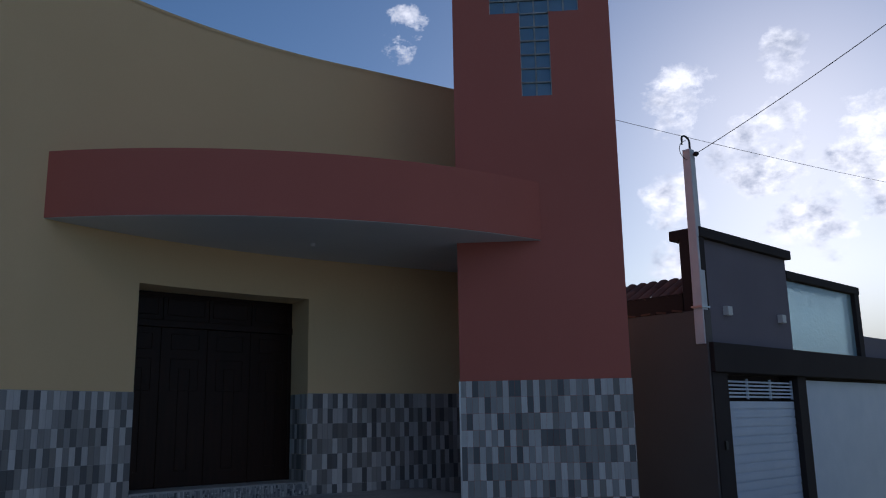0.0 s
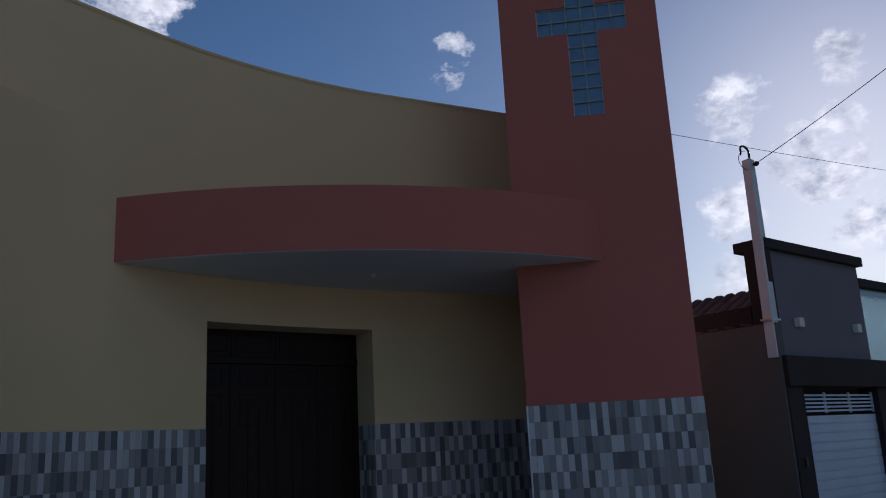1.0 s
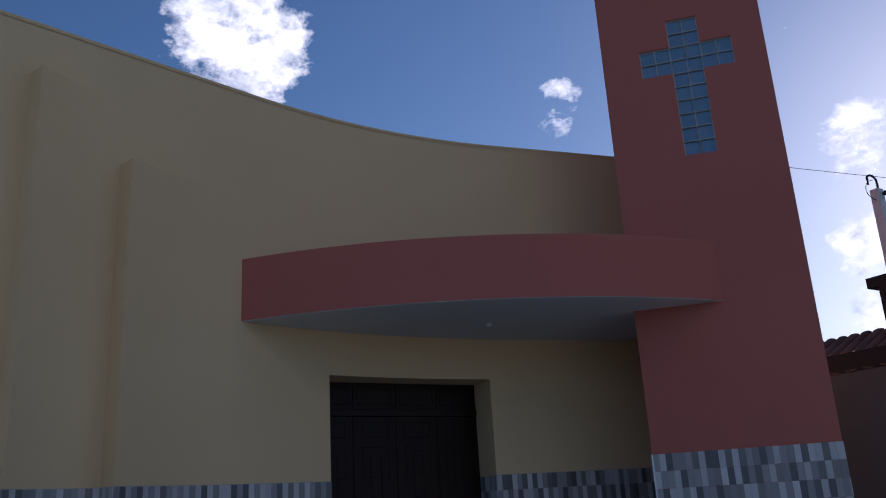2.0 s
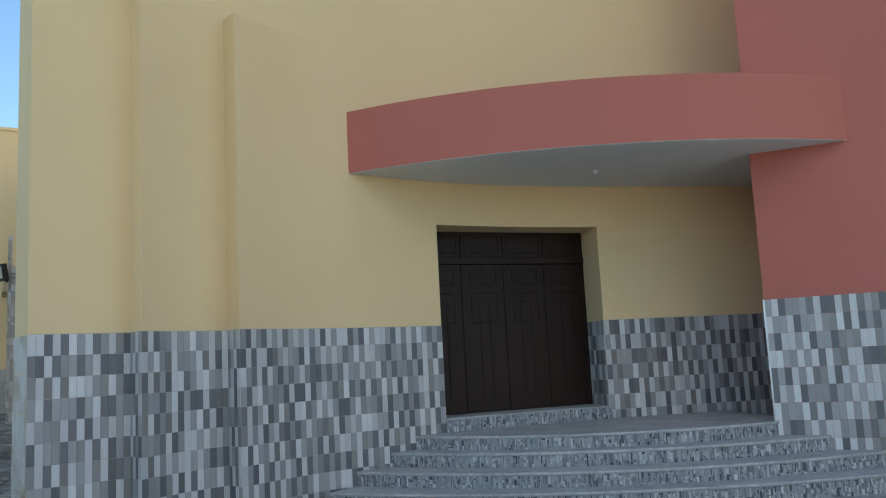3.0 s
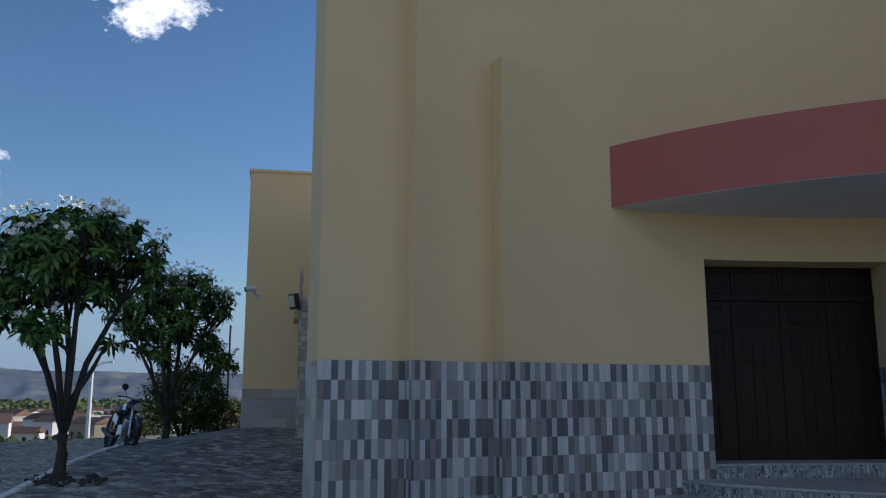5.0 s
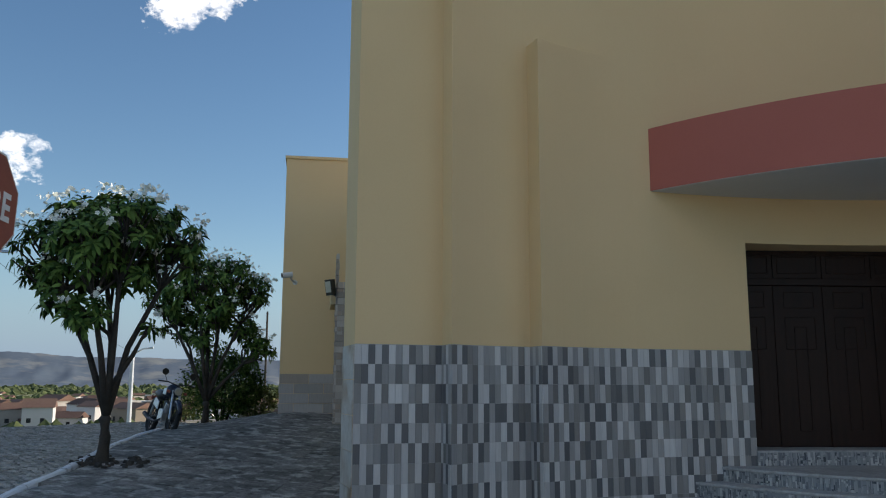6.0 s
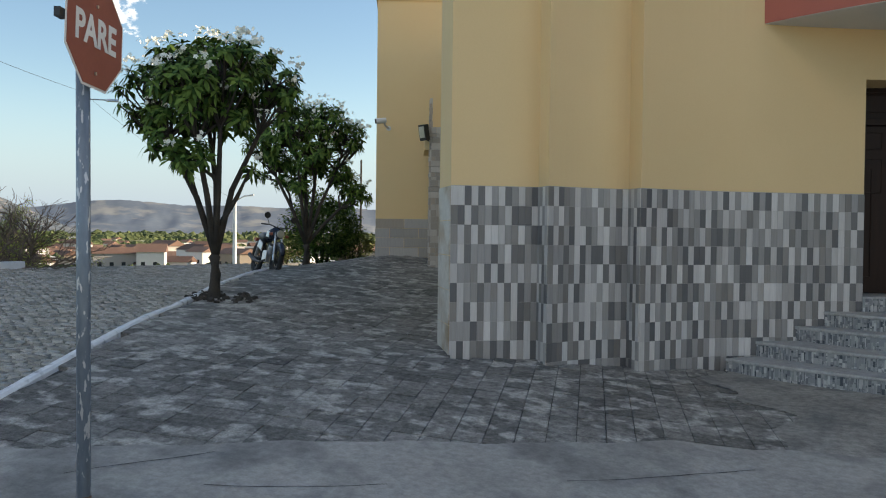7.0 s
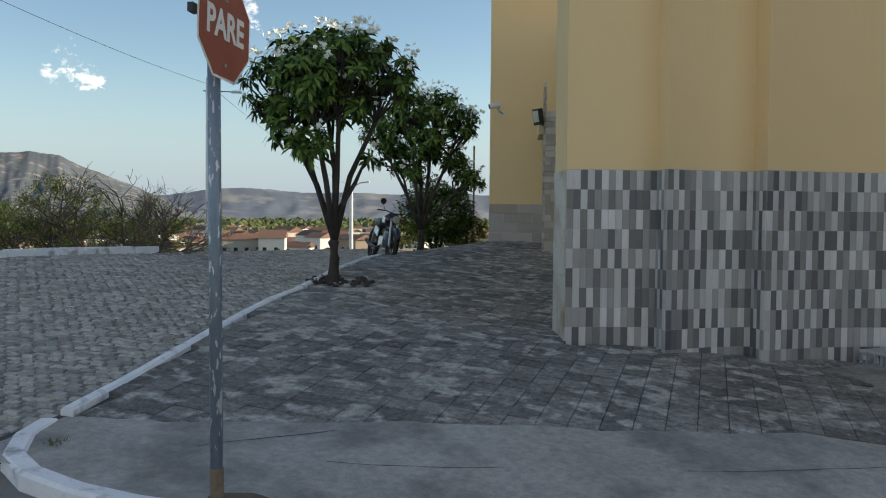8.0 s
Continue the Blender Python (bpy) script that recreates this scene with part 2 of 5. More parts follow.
M_PLASTER = mat("far_plaster", (.28, .23, .18), (.66, .64, .61), 0.9, 0.05, 1, 0, pick="object", spread=0.8)
M_DARKGLASS = mat("dark_opening", (.02, .022, .025), (.04, .042, .045), 0.2, 2, 20, 0)
# both hill materials: distance haze is painted into the base colours as blue
M_MOUNT = mat("far_hillside_haze", (.075, .105, .15), (.12, .15, .18), 0.95, 0.006, 0.05, 0, stain=(.21, .22, .215), stain_scale=0.007, stain_at=(.52, .66))
M_MOUNTNEAR = mat("rocky_hillside_haze", (.055, .075, .092), (.10, .12, .135), 0.95, 0.012, 0.1, 0, stain=(.22, .205, .19), stain_scale=0.03, stain_at=(.54, .64), stretch=(1, 1, .7))
M_SCRUB = mat("green_scrub", (.04, .06, .018), (.10, .12, .04), 0.9, 0.3, 3, 0, pick="island", spread=0.5)


def glass_mat(name, tint, rough, trans):
    m = bpy.data.materials.new(name)
    m.use_nodes = True
    b = m.node_tree.nodes["Principled BSDF"]
    b.inputs["Base Color"].default_value = (*tint, 1)
    b.inputs["Roughness"].default_value, b.inputs["Transmission Weight"].default_value = rough, trans
    n = m.node_tree.nodes.new("ShaderNodeTexNoise")
    n.inputs["Scale"].default_value = 22.0
    bn = m.node_tree.nodes.new("ShaderNodeBump")
    bn.inputs["Strength"].default_value, bn.inputs["Distance"].default_value = 0.35, 0.01
    m.node_tree.links.new(n.outputs["Fac"], bn.inputs["Height"])
    m.node_tree.links.new(bn.outputs[0], b.inputs["Normal"])
    return m


M_BLOCK = glass_mat("blue_glass_block", (.17, .31, .46), 0.15, 0.2)
M_PANE = glass_mat("tinted_balustrade_glass", (.45, .62, .70), 0.08, 0.55)

# ---- mesh helpers ----


class Acc:
    """Collects simple solids into one mesh."""

    def __init__(self):
        self.v, self.f = [], []

    def add(self, verts, faces):
        k = len(self.v)
        self.v += [tuple(p) for p in verts]
        self.f += [tuple(k + i for i in q) for q in faces]

    def box(self, size, m=Matrix(), taper=1.0):
        x, y, z = (s / 2 for s in size)
        pts = [Vector((sx * x * (taper if sz > 0 else 1), sy * y * (taper if sz > 0 else 1), sz * z)) for sz in (-1, 1) for sx, sy in ((-1, -1), (1, -1), (1, 1), (-1, 1))]
        self.add([m @ p for p in pts], [(0, 3, 2, 1), (4, 5, 6, 7), (0, 1, 5, 4), (1, 2, 6, 5), (2, 3, 7, 6), (3, 0, 4, 7)])

    def tube(self, pts, radii, n=8, cap=True):
        """A round limb through the points."""
        k = len(self.v)
        pts = [Vector(p) for p in pts]
        for i, p in enumerate(pts):
            way = (pts[min(i + 1, len(pts) - 1)] - pts[max(i - 1, 0)]).normalized()
            q = way.to_track_quat('Z', 'Y')
            for j in range(n):
                a = 2 * math.pi * j / n
                self.v.append(tuple(p + q @ Vector((math.cos(a), math.sin(a), 0)) * radii[i]))
        for i in range(len(pts) - 1):
            for j in range(n):
                a, b = k + i * n + j, k + i * n + (j + 1) % n
                self.f.append((a, b, b + n, a + n))
        if cap:
            self.f.append(tuple(k + j for j in reversed(range(n))))
            self.f.append(tuple(k + (len(pts) - 1) * n + j for j in range(n)))

    def prism(self, outline, z0, z1):
        """An upright solid over a plan outline given counter-clockwise."""
        n = len(outline)
        self.add([(x, y, z0) for x, y in outline] + [(x, y, z1) for x, y in outline],
                 [tuple(reversed(range(n))), tuple(range(n, 2 * n))] + [(i, (i + 1) % n, n + (i + 1) % n, n + i) for i in range(n)])

    def mesh(self, name, material, smooth=False):
        me = bpy.data.meshes.new(name)
        me.from_pydata(self.v, [], self.f)
        me.materials.append(material)
        if smooth:
            me.polygons.foreach_set("use_smooth", [True] * len(me.polygons))
        me.update()
        return me


def part(name, shape, material, parent=None, label="", smooth=False, bevel=0.0):
    """Links an Acc as one mesh object under a thing or a part."""
    ob = new(name, shape.mesh(name, material, smooth))
    ob.parent = parent
    if bevel:
        b = ob.modifiers.new("edge", 'BEVEL')
        b.width, b.segments, b.limit_method = bevel, 2, 'ANGLE'
    return tagged(ob, label)


def thing(name, label, category, group="", at=None):
    e = new(name)
    if at is not None:
        e.matrix_world = at
    return tagged(e, label, category, group)


def placed(p, yaw=0.0):
    return Matrix.Translation(p) @ Matrix.Rotation(yaw, 4, 'Z')


def solid(size, m=Matrix()):
    a = Acc()
    a.box(size, m)
    return a


def sweep(pts, radii, n=8):
    a = Acc()
    a.tube(pts, radii, n)
    return a


# ---- ground ----


def soft(v, k=0.6):
    return k * math.log1p(math.exp(min(v / k, 40)))


def path_z(x, y):
    """Height of the pavement, which falls to the street and rises beside the church."""
    bx = -.0875 * x if x < .6 else -.0525 - .025 * (x - .6)
    rise = .087 * max(0, min(y, 24) - 9) * min(1, max(0, (x + 8.5) / 3))
    up = max(0, min(1, (y - 6.2) / 1.7))
    ramp = .13 * max(0, min(1, (x - .7) / 4)) * up * up * (3 - 2 * up)      # made up with cement before the steps
    return .454 + bx - .0225 * y - .11 * soft(8 - max(y, 3.5)) + rise + ramp


CREST = -10.25


def land_z(x, y):
    cx, cy = max(CREST, min(x, 14)), max(-8, min(y, 26))
    z = path_z(cx, cy)
    out = math.hypot(x - cx, y - cy)
    drop = -10.0 - z
    return z - .16 + drop * (1 - math.exp(-out / 26)) if out > 0 else z - .16


def spaced(lo, hi, step, reach):
    mid = list(np.arange(lo, hi + 1e-6, step))
    up, down, d = [], [], step
    while (up[-1] if up else hi) < reach:
        d *= 1.35
        up.append((up[-1] if up else hi) + d)
        down.append((down[-1] if down else lo) - d)
    return [float(v) for v in down[::-1] + mid + up]


gx, gy = spaced(-14, 16, 0.5, 4600), spaced(-10, 28, 0.5, 4600)
ground = Acc()
ground.add([(x, y, land_z(x, y)) for y in gy for x in gx],
           [(j * len(gx) + i, j * len(gx) + i + 1, (j + 1) * len(gx) + i + 1, (j + 1) * len(gx) + i) for j in range(len(gy) - 1) for i in range(len(gx) - 1)])
tagged(part("ground", ground, M_EARTH, smooth=True), "dry scrub land falling to a wide plain", "ground", kind="structure")

# kerb line of the side street, from the street corner to the far end
KERB = [(-3.2, 3.34), (-3.55, 3.30), (-3.92, 3.33), (-4.22, 3.47), (-4.42, 3.72), (-4.50, 3.98), (-4.54, 4.16), (-4.68, 4.78), (-5.09, 6.38), (-5.64, 8.44), (-6.5, 11.6), (-7.35, 14.6), (-8.2, 17.4), (-9.3, 20.5)]
FRONT_KERB = [(7.0, 6.35), (4.07, 5.48), (1.0, 4.58), (-1.5, 3.84), (-3.2, 3.34)]


def kerb_x(y):
    for (x0, y0), (x1, y1) in zip(KERB[5:], KERB[6:]):
        if y0 <= y <= y1:
            return x0 + (x1 - x0) * (y - y0) / (y1 - y0)
    return KERB[5][0] if y < KERB[5][1] else KERB[-1][0]


def resample(line, step):
    out = []
    for (x0, y0), (x1, y1) in zip(line, line[1:]):
        n = max(1, round(math.hypot(x1 - x0, y1 - y0) / step))
        out += [(x0 + (x1 - x0) * i / n, y0 + (y1 - y0) * i / n) for i in range(n)]
    return out + [line[-1]]


def edge_y(x):
    """Back edge of the concrete apron along the street."""
    return 6.42 + .53 * x if x < 0 else 6.42 + .13 * x


def front_y(x):
    return 3.34 + (x + 3.2) * .295 if x > -3.2 else 3.34


def kerb_run(line, wide=.095, proud=.022, deep=.25):
    a, pts = Acc(), resample(line, .4)
    k = len(pts)
    rows = []
    for i, (x, y) in enumerate(pts):
        q, p = pts[min(i + 1, k - 1)], pts[max(i - 1, 0)]
        tx, ty = q[0] - p[0], q[1] - p[1]
        ln = math.hypot(tx, ty)
        nx, ny = -ty / ln, tx / ln
        z = path_z(x, y) + random.uniform(-.006, .006)
        h = wide / 2
        rows.append([(x - nx * h, y - ny * h, z - deep), (x - nx * h, y - ny * h, z + proud - .02), (x - nx * (h - .02), y - ny * (h - .02), z + proud),
                     (x + nx * (h - .02), y + ny * (h - .02), z + proud), (x + nx * h, y + ny * h, z + proud - .02), (x + nx * h, y + ny * h, z - deep)])
    a.add([p for r in rows for p in r], [(i * 6 + j, i * 6 + j + 1, i * 6 + j + 7, i * 6 + j + 6) for i in range(k - 1) for j in range(5)] + [tuple(range(6)), tuple((k - 1) * 6 + j for j in reversed(range(6)))])
    return a


tagged(part("kerb_side_street", kerb_run(KERB[6:]), M_KERB), "whitewashed stone kerb beside the cobbled street", "kerb", kind="structure")
tagged(part("kerb_corner", kerb_run(FRONT_KERB[:-1] + KERB[:6], .14), M_KERB), "whitewashed rounded kerb at the street corner", "kerb", kind="structure")


def sheet(x_lo, x_hi, y_lo, y_hi, step, inside, lift):
    a, ids = Acc(), {}
    nx, ny = round((x_hi - x_lo) / step), round((y_hi - y_lo) / step)

    def vid(i, j):
        if (i, j) not in ids:
            x, y = x_lo + i * step, y_lo + j * step
            ids[i, j] = len(a.v)
            a.v.append((x, y, path_z(x, y) + lift))
        return ids[i, j]
    for j in range(ny):
        for i in range(nx):
            if inside(x_lo + (i + .5) * step, y_lo + (j + .5) * step):
                a.f.append((vid(i, j), vid(i + 1, j), vid(i + 1, j + 1), vid(i, j + 1)))
    return a


# bedding under the pavers, concrete apron, road bed
pave = tagged(part("pavement", sheet(-9.6, 14, 3.0, 24, .2, lambda x, y: x > kerb_x(y) and y > front_y(x), -.035), M_JOINT), "pavement of small worn grey concrete pavers", "pavement", kind="structure")
tagged(part("road", sheet(-10.4, 14, -8, 24, .4, lambda x, y: x < kerb_x(y) + .3 or y < front_y(x) + .3, -.09), M_SAND), "cobbled street of rough grey granite setts", "road", kind="structure")
def apron_end(x):
    return edge_y(x) + .04 * math.sin(2.1 * x) + .02 * math.sin(7.3 * x + 1) + .012 * math.sin(17 * x)


apron, cols, lanes = Acc(), [-4.45 + .1 * i for i in range(165)], 24
for x in cols:
    y0, y1 = front_y(x), apron_end(x)
    for k in range(lanes + 1):
        y = y0 + (y1 - y0) * k / lanes
        xx = max(x, kerb_x(y) + .02)
        apron.v.append((xx, y, path_z(xx, y) + .009))
for i in range(len(cols) - 1):
    for k in range(lanes):
        apron.f.append((i * (lanes + 1) + k, (i + 1) * (lanes + 1) + k, (i + 1) * (lanes + 1) + k + 1, i * (lanes + 1) + k + 1))
crack_rng = random.Random(15)
cracks = Acc()
for x, y, h, ln in ((2.6, 6.3, .3, 2.6), (3.6, 6.9, -.25, 3.0), (4.6, 6.6, .15, 2.2), (-.6, 5.3, .5, 1.5), (-2.6, 4.3, .35, 1.1), (1.2, 5.6, -.1, 1.6), (-3.4, 4.1, .9, .9)):
    p, went = Vector((x, y)), 0.0
    left, right = [], []
    while went < ln:
        h += crack_rng.uniform(-.1, .1)
        wd = .0045 * crack_rng.uniform(.4, 1.3)
        side = Vector((-math.sin(h), math.cos(h))) * wd
        left.append(p + side)
        right.append(p - side)
        p = p + Vector((math.cos(h), math.sin(h))) * .09
        went += .09
    k = len(left)
    cracks.add([(q.x, q.y, path_z(q.x, q.y) + .0125) for q in left + right], [(i, k + i, k + i + 1, i + 1) for i in range(k - 1)])
tagged(part("cracks", cracks, M_JOINT), "thin dark cracks in the concrete strip", "crack", kind="stuff")
skim, lanes = Acc(), 40
for k in range(lanes + 1):
    for i in range(86):
        u = k / lanes
        x = .72 + .28 * math.sin(9 * u) + .12 * math.sin(31 * u + 1) + .1 * i
        y = apron_end(x) - .06 + (11.2 - apron_end(x)) * u
        skim.v.append((x, y, path_z(x, y) + .0065))
skim.f += [(k * 86 + i, k * 86 + i + 1, (k + 1) * 86 + i + 1, (k + 1) * 86 + i) for k in range(lanes) for i in range(85)]
tagged(part("skim", skim, M_SKIM, smooth=True), "blotched worn cement skim at the foot of the steps", "pavement", kind="structure")
tagged(part("apron", apron, M_CONCRETE, smooth=True), "smooth patched concrete strip in front of the steps", "pavement", kind="structure")

# ---- church front ----
DADO, TOP = 2.166, 7.02
BEND = (1.2, 9.866)                 # straight part ends, curve begins
LEAN = radians(25.6)
RAD = 8.44
A0 = Vector((-2.146, 8.263))          # free corner of the front
STRAIGHT = math.hypot(BEND[0] - A0.x, BEND[1] - A0.y)
ARC = RAD * LEAN


def front(s, off=0.0):
    """Plan point at s metres along the front wall, off metres behind its face, and the wall's heading."""
    if s < STRAIGHT:
        h = LEAN
        p = A0 + Vector((math.cos(h), math.sin(h))) * s
    elif s < STRAIGHT + ARC:
        h = LEAN - (s - STRAIGHT) / RAD
        c = Vector((BEND[0] + RAD * math.sin(LEAN), BEND[1] - RAD * math.cos(LEAN)))
        p = c + Vector((-math.sin(h), math.cos(h))) * RAD
    else:
        h = 0.0
        c = Vector((BEND[0] + RAD * math.sin(LEAN), BEND[1] - RAD * math.cos(LEAN)))
        p = c + Vector((s - STRAIGHT - ARC, RAD))
    return p + Vector((-math.sin(h), math.cos(h))) * off, h


END = STRAIGHT + ARC + 2.9
THICK = 0.62


def s_at(az):
    """Where a bearing from the street meets the front wall."""
    lo, hi = 0.0, END
    for _ in range(50):
        mid = (lo + hi) / 2
        p = front(mid)[0]
        lo, hi = (mid, hi) if math.degrees(math.atan2(-p.x, p.y)) > az else (lo, mid)
    return lo


S_DOOR0, S_DOOR1 = s_at(-11.78), s_at(-22.73)
SILL, HEAD = 1.02, 3.455
FIN1_TOP, FIN2_TOP = 6.41, 5.62
church = thing("church", "yellow church front with a red tower and grey tile dado", "church")


def run(a, plan, z0, z1):
    """An upright skin over a plan line."""
    n = len(plan)
    a.add([(p[0], p[1], z0) for p in plan] + [(p[0], p[1], z1) for p in plan], [(i, i + 1, n + i + 1, n + i) for i in range(n - 1)])


def line_front(s0, s1, off=0.0, step=0.12):
    n = max(1, round((s1 - s0) / step))
    return [front(s0 + (s1 - s0) * i / n, off)[0] for i in range(n + 1)]


along, across = Vector((math.cos(LEAN), math.sin(LEAN))), Vector((-math.sin(LEAN), math.cos(LEAN)))
# two wedge-shaped ribs: a short face to the street corner, a long face that runs out towards the door
B1, B2 = front(s_at(8.55))[0], front(s_at(2.5))[0]
C1, C2 = B1 - across * .27 + along * .02, B2 - across * .27 + along * .02
E1 = B2
S_E2 = s_at(2.5) + 1.38
E2 = front(S_E2)[0]


def rib_face(c, e, n_=14):
    """The hollow long face of a rib: it leaves its edge steeply and runs out flush with the wall."""
    out = []
    for k in range(n_ + 1):
        u = k / n_
        out.append(c + (e - c) * u + across * (.27 * (1 - u) - .27 * (1 - u) ** 2))
    return out


for b, c, e, z in ((B1, C1, E1, FIN1_TOP), (B2, C2, E2, FIN2_TOP)):
    a = Acc()
    face_ = rib_face(c, e)
    a.prism([tuple(b + across * .02)] + [tuple(p) for p in face_[:-1]] + [tuple(e + across * .004)], -1.0, z)
    part("wall_rib", a, M_YELLOW, church, "wedge-shaped yellow wall rib", bevel=.012)
wall = Acc()
run(wall, line_front(0, S_DOOR0), -1.0, TOP)
run(wall, line_front(S_DOOR0, S_DOOR1), HEAD, TOP)
run(wall, line_front(S_DOOR1, END), -1.0, TOP)
back = line_front(0, END, THICK)
run(wall, back[::-1], HEAD, TOP)
run(wall, [p for p in line_front(S_DOOR1, END, THICK)][::-1], -1.0, HEAD)
run(wall, [p for p in line_front(0, S_DOOR0, THICK)][::-1], -1.0, HEAD)
fr = line_front(0, END)
n = len(fr)
wall.add([(p.x, p.y, TOP) for p in fr] + [(p.x, p.y, TOP) for p in back], [(i, i + 1, n + i + 1, n + i) for i in range(n - 1)])
run(wall, [back[0], A0], -1.0, TOP)
# reveals of the doorway
d0, d0b = front(S_DOOR0)[0], front(S_DOOR0, THICK)[0]
d1, d1b = front(S_DOOR1)[0], front(S_DOOR1, THICK)[0]
run(wall, [d0, d0b], -1, HEAD)
run(wall, [d1b, d1], -1, HEAD)
df, db = line_front(S_DOOR0, S_DOOR1), line_front(S_DOOR0, S_DOOR1, THICK)
n = len(df)
wall.add([(p.x, p.y, HEAD) for p in df] + [(p.x, p.y, HEAD) for p in db], [(i, n + i, n + i + 1, i + 1) for i in range(n - 1)])
wob = part("front_wall", wall, M_YELLOW, church, "yellow painted curved front wall")
bm = bmesh.new()
bm.from_mesh(wob.data)
bmesh.ops.remove_doubles(bm, verts=bm.verts, dist=.0008)
bm.to_mesh(wob.data)
bm.free()

# coping line along the top
cope = Acc()
for p, q in zip(fr, fr[1:]):
    t = Vector((q.x - p.x, q.y - p.y)).normalized()
    nn = Vector((-t.y, t.x))
    cope.add([(*(p - nn * .012), TOP - .035), (*(q - nn * .012), TOP - .035), (*(q - nn * .012), TOP + .006), (*(p - nn * .012), TOP + .006), (*(p + nn * .3), TOP + .006), (*(q + nn * .3), TOP + .006)], [(0, 1, 2, 3), (3, 2, 5, 4)])
part("coping", cope, M_YELLOW, church)

# door: four tall leaves under a panelled transom
door = part("door", Acc(), M_WOOD, church, "dark brown panelled wooden double door, shut")
DEEP = 0.54
q0, q1 = front(S_DOOR0, DEEP)[0], front(S_DOOR1, DEEP)[0]
dh = math.atan2(q1.y - q0.y, q1.x - q0.x)
DW = (q1 - q0).length
dm = Matrix.Translation((q0.x, q0.y, SILL)) @ Matrix.Rotation(dh, 4, 'Z')
DH = HEAD - SILL
TRANS = DH - .40
frame_part = Acc()
frame_part.box((DW + .1, .06, DH + .1), dm @ Matrix.Translation((DW / 2, .09, DH / 2)))
part("door_backing", frame_part, M_WOOD, door)
rail = Acc()
rail.box((DW, .07, .09), dm @ Matrix.Translation((DW / 2, .025, TRANS)))
rail.box((DW, .05, .05), dm @ Matrix.Translation((DW / 2, .035, DH - .025)))
rail.box((.05, .05, DH), dm @ Matrix.Translation((.025, .035, DH / 2)))
rail.box((.05, .05, DH), dm @ Matrix.Translation((DW - .025, .035, DH / 2)))
part("door_frame", rail, M_WOOD, door, bevel=.006)
LW = DW / 4


def leaf(x0, z0, w_, h_, panels):
    a = Acc()
    a.box((w_ - .008, .04, h_ - .006), dm @ Matrix.Translation((x0 + w_ / 2, .05, z0 + h_ / 2)))
    for (u0, v0, u1, v1) in panels:
        cx, cz = x0 + (u0 + u1) / 2 * w_, z0 + (v0 + v1) / 2 * h_
        pw, ph = (u1 - u0) * w_, (v1 - v0) * h_
        for dx, dz, sx, sz in ((0, ph / 2, pw, .012), (0, -ph / 2, pw, .012), (pw / 2, 0, .012, ph), (-pw / 2, 0, .012, ph)):
            a.box((sx, .012, sz), dm @ Matrix.Translation((cx + dx, .026, cz + dz)))
    return a


for i in range(4):
    part("door_leaf", leaf(i * LW, .0, LW, TRANS - .045, [(.2, .86, .8, .96), (.2, .6, .8, .8), (.38, .1, .62, .74)]), M_WOOD, door, bevel=.004)
    part("transom_panel", leaf(i * LW, TRANS + .045, LW, DH - TRANS - .05, [(.1, .2, .9, .8)]), M_WOOD, door, bevel=.004)
for i in (1, 2, 3):
    part("cover_strip", solid((.03, .018, TRANS - .05), dm @ Matrix.Translation((i * LW, .023, (TRANS - .05) / 2))), M_WOOD, door, bevel=.004)

# sill step under the door
sill = Acc()
sl = line_front(S_DOOR0 - .0, S_DOOR1 + .02, -.03, .3)
sb = line_front(S_DOOR0 - .0, S_DOOR1 + .02, DEEP + .2, .3)
sill.prism([tuple(p) for p in sl] + [tuple(p) for p in sb[::-1]], .6, SILL)
part("door_sill", sill, M_TREAD, church, "grey tiled door sill", bevel=.008)

# red canopy over the door, its face a shallow bow
CAN0, CAN1 = 4.02, 4.78
can_s = s_at(-5.86)
c0 = front(can_s)[0]
CEN, CR = Vector((5.72, 15.55)), 7.45


def bow(u):
    a0 = math.atan2(c0.y - CEN.y, c0.x - CEN.x)
    a1 = math.atan2(8.21 - CEN.y, 6.62 - CEN.x)
    r0 = (c0 - CEN).length
    r1 = math.hypot(6.62 - CEN.x, 8.21 - CEN.y)
    a = a0 + (a1 - a0) * u
    return CEN + Vector((math.cos(a), math.sin(a))) * (r0 + (r1 - r0) * u)


canopy = Acc()
outer = [bow(i / 40) for i in range(41)] + [Vector((7.2, 8.9))]
inner_ = [front(can_s + (END - .3 - can_s) * i / 40, .1)[0] for i in range(41)]
canopy.prism([tuple(p) for p in outer] + [tuple(p) for p in inner_[::-1]], CAN0 + .004, CAN1)
can = part("canopy", canopy, M_RED, church, "brick red bowed canopy over the door")
soff = Acc()
so = [CEN + (p - CEN) * (1 - .012 / 7.4) for p in outer]
soff.prism([tuple(p) for p in so] + [tuple(p) for p in inner_[::-1]], CAN0 - .004, CAN0 + .006)
part("soffit", soff, M_WHITE, can, "white painted underside")
lampb = Acc()
lc = (front(s_at(-21.5))[0] + Vector((-.1, -1.0)))
lampb.tube([(lc.x, lc.y, CAN0), (lc.x, lc.y, CAN0 - .05), (lc.x, lc.y, CAN0 - .055)], [.035, .03, .02], 12)
part("lamp_holder", lampb, M_WHITE, can, "small white lamp holder")

# red tower with a cross of glass blocks
TA = Vector((5.75, 8.85))
TU = Vector((.81, -.587)).normalized()
TB = Vector((-TU.y, TU.x))
TW, TTOP, TDADO = 2.11, 9.7, 2.255


def tp(k, d=0.0):
    return TA + TU * k + TB * d


def tmat(k, z, d=0.0):
    p = tp(k, d)
    return Matrix.Translation((p.x, p.y, z)) @ Matrix.Rotation(math.atan2(TU.y, TU.x), 4, 'Z')


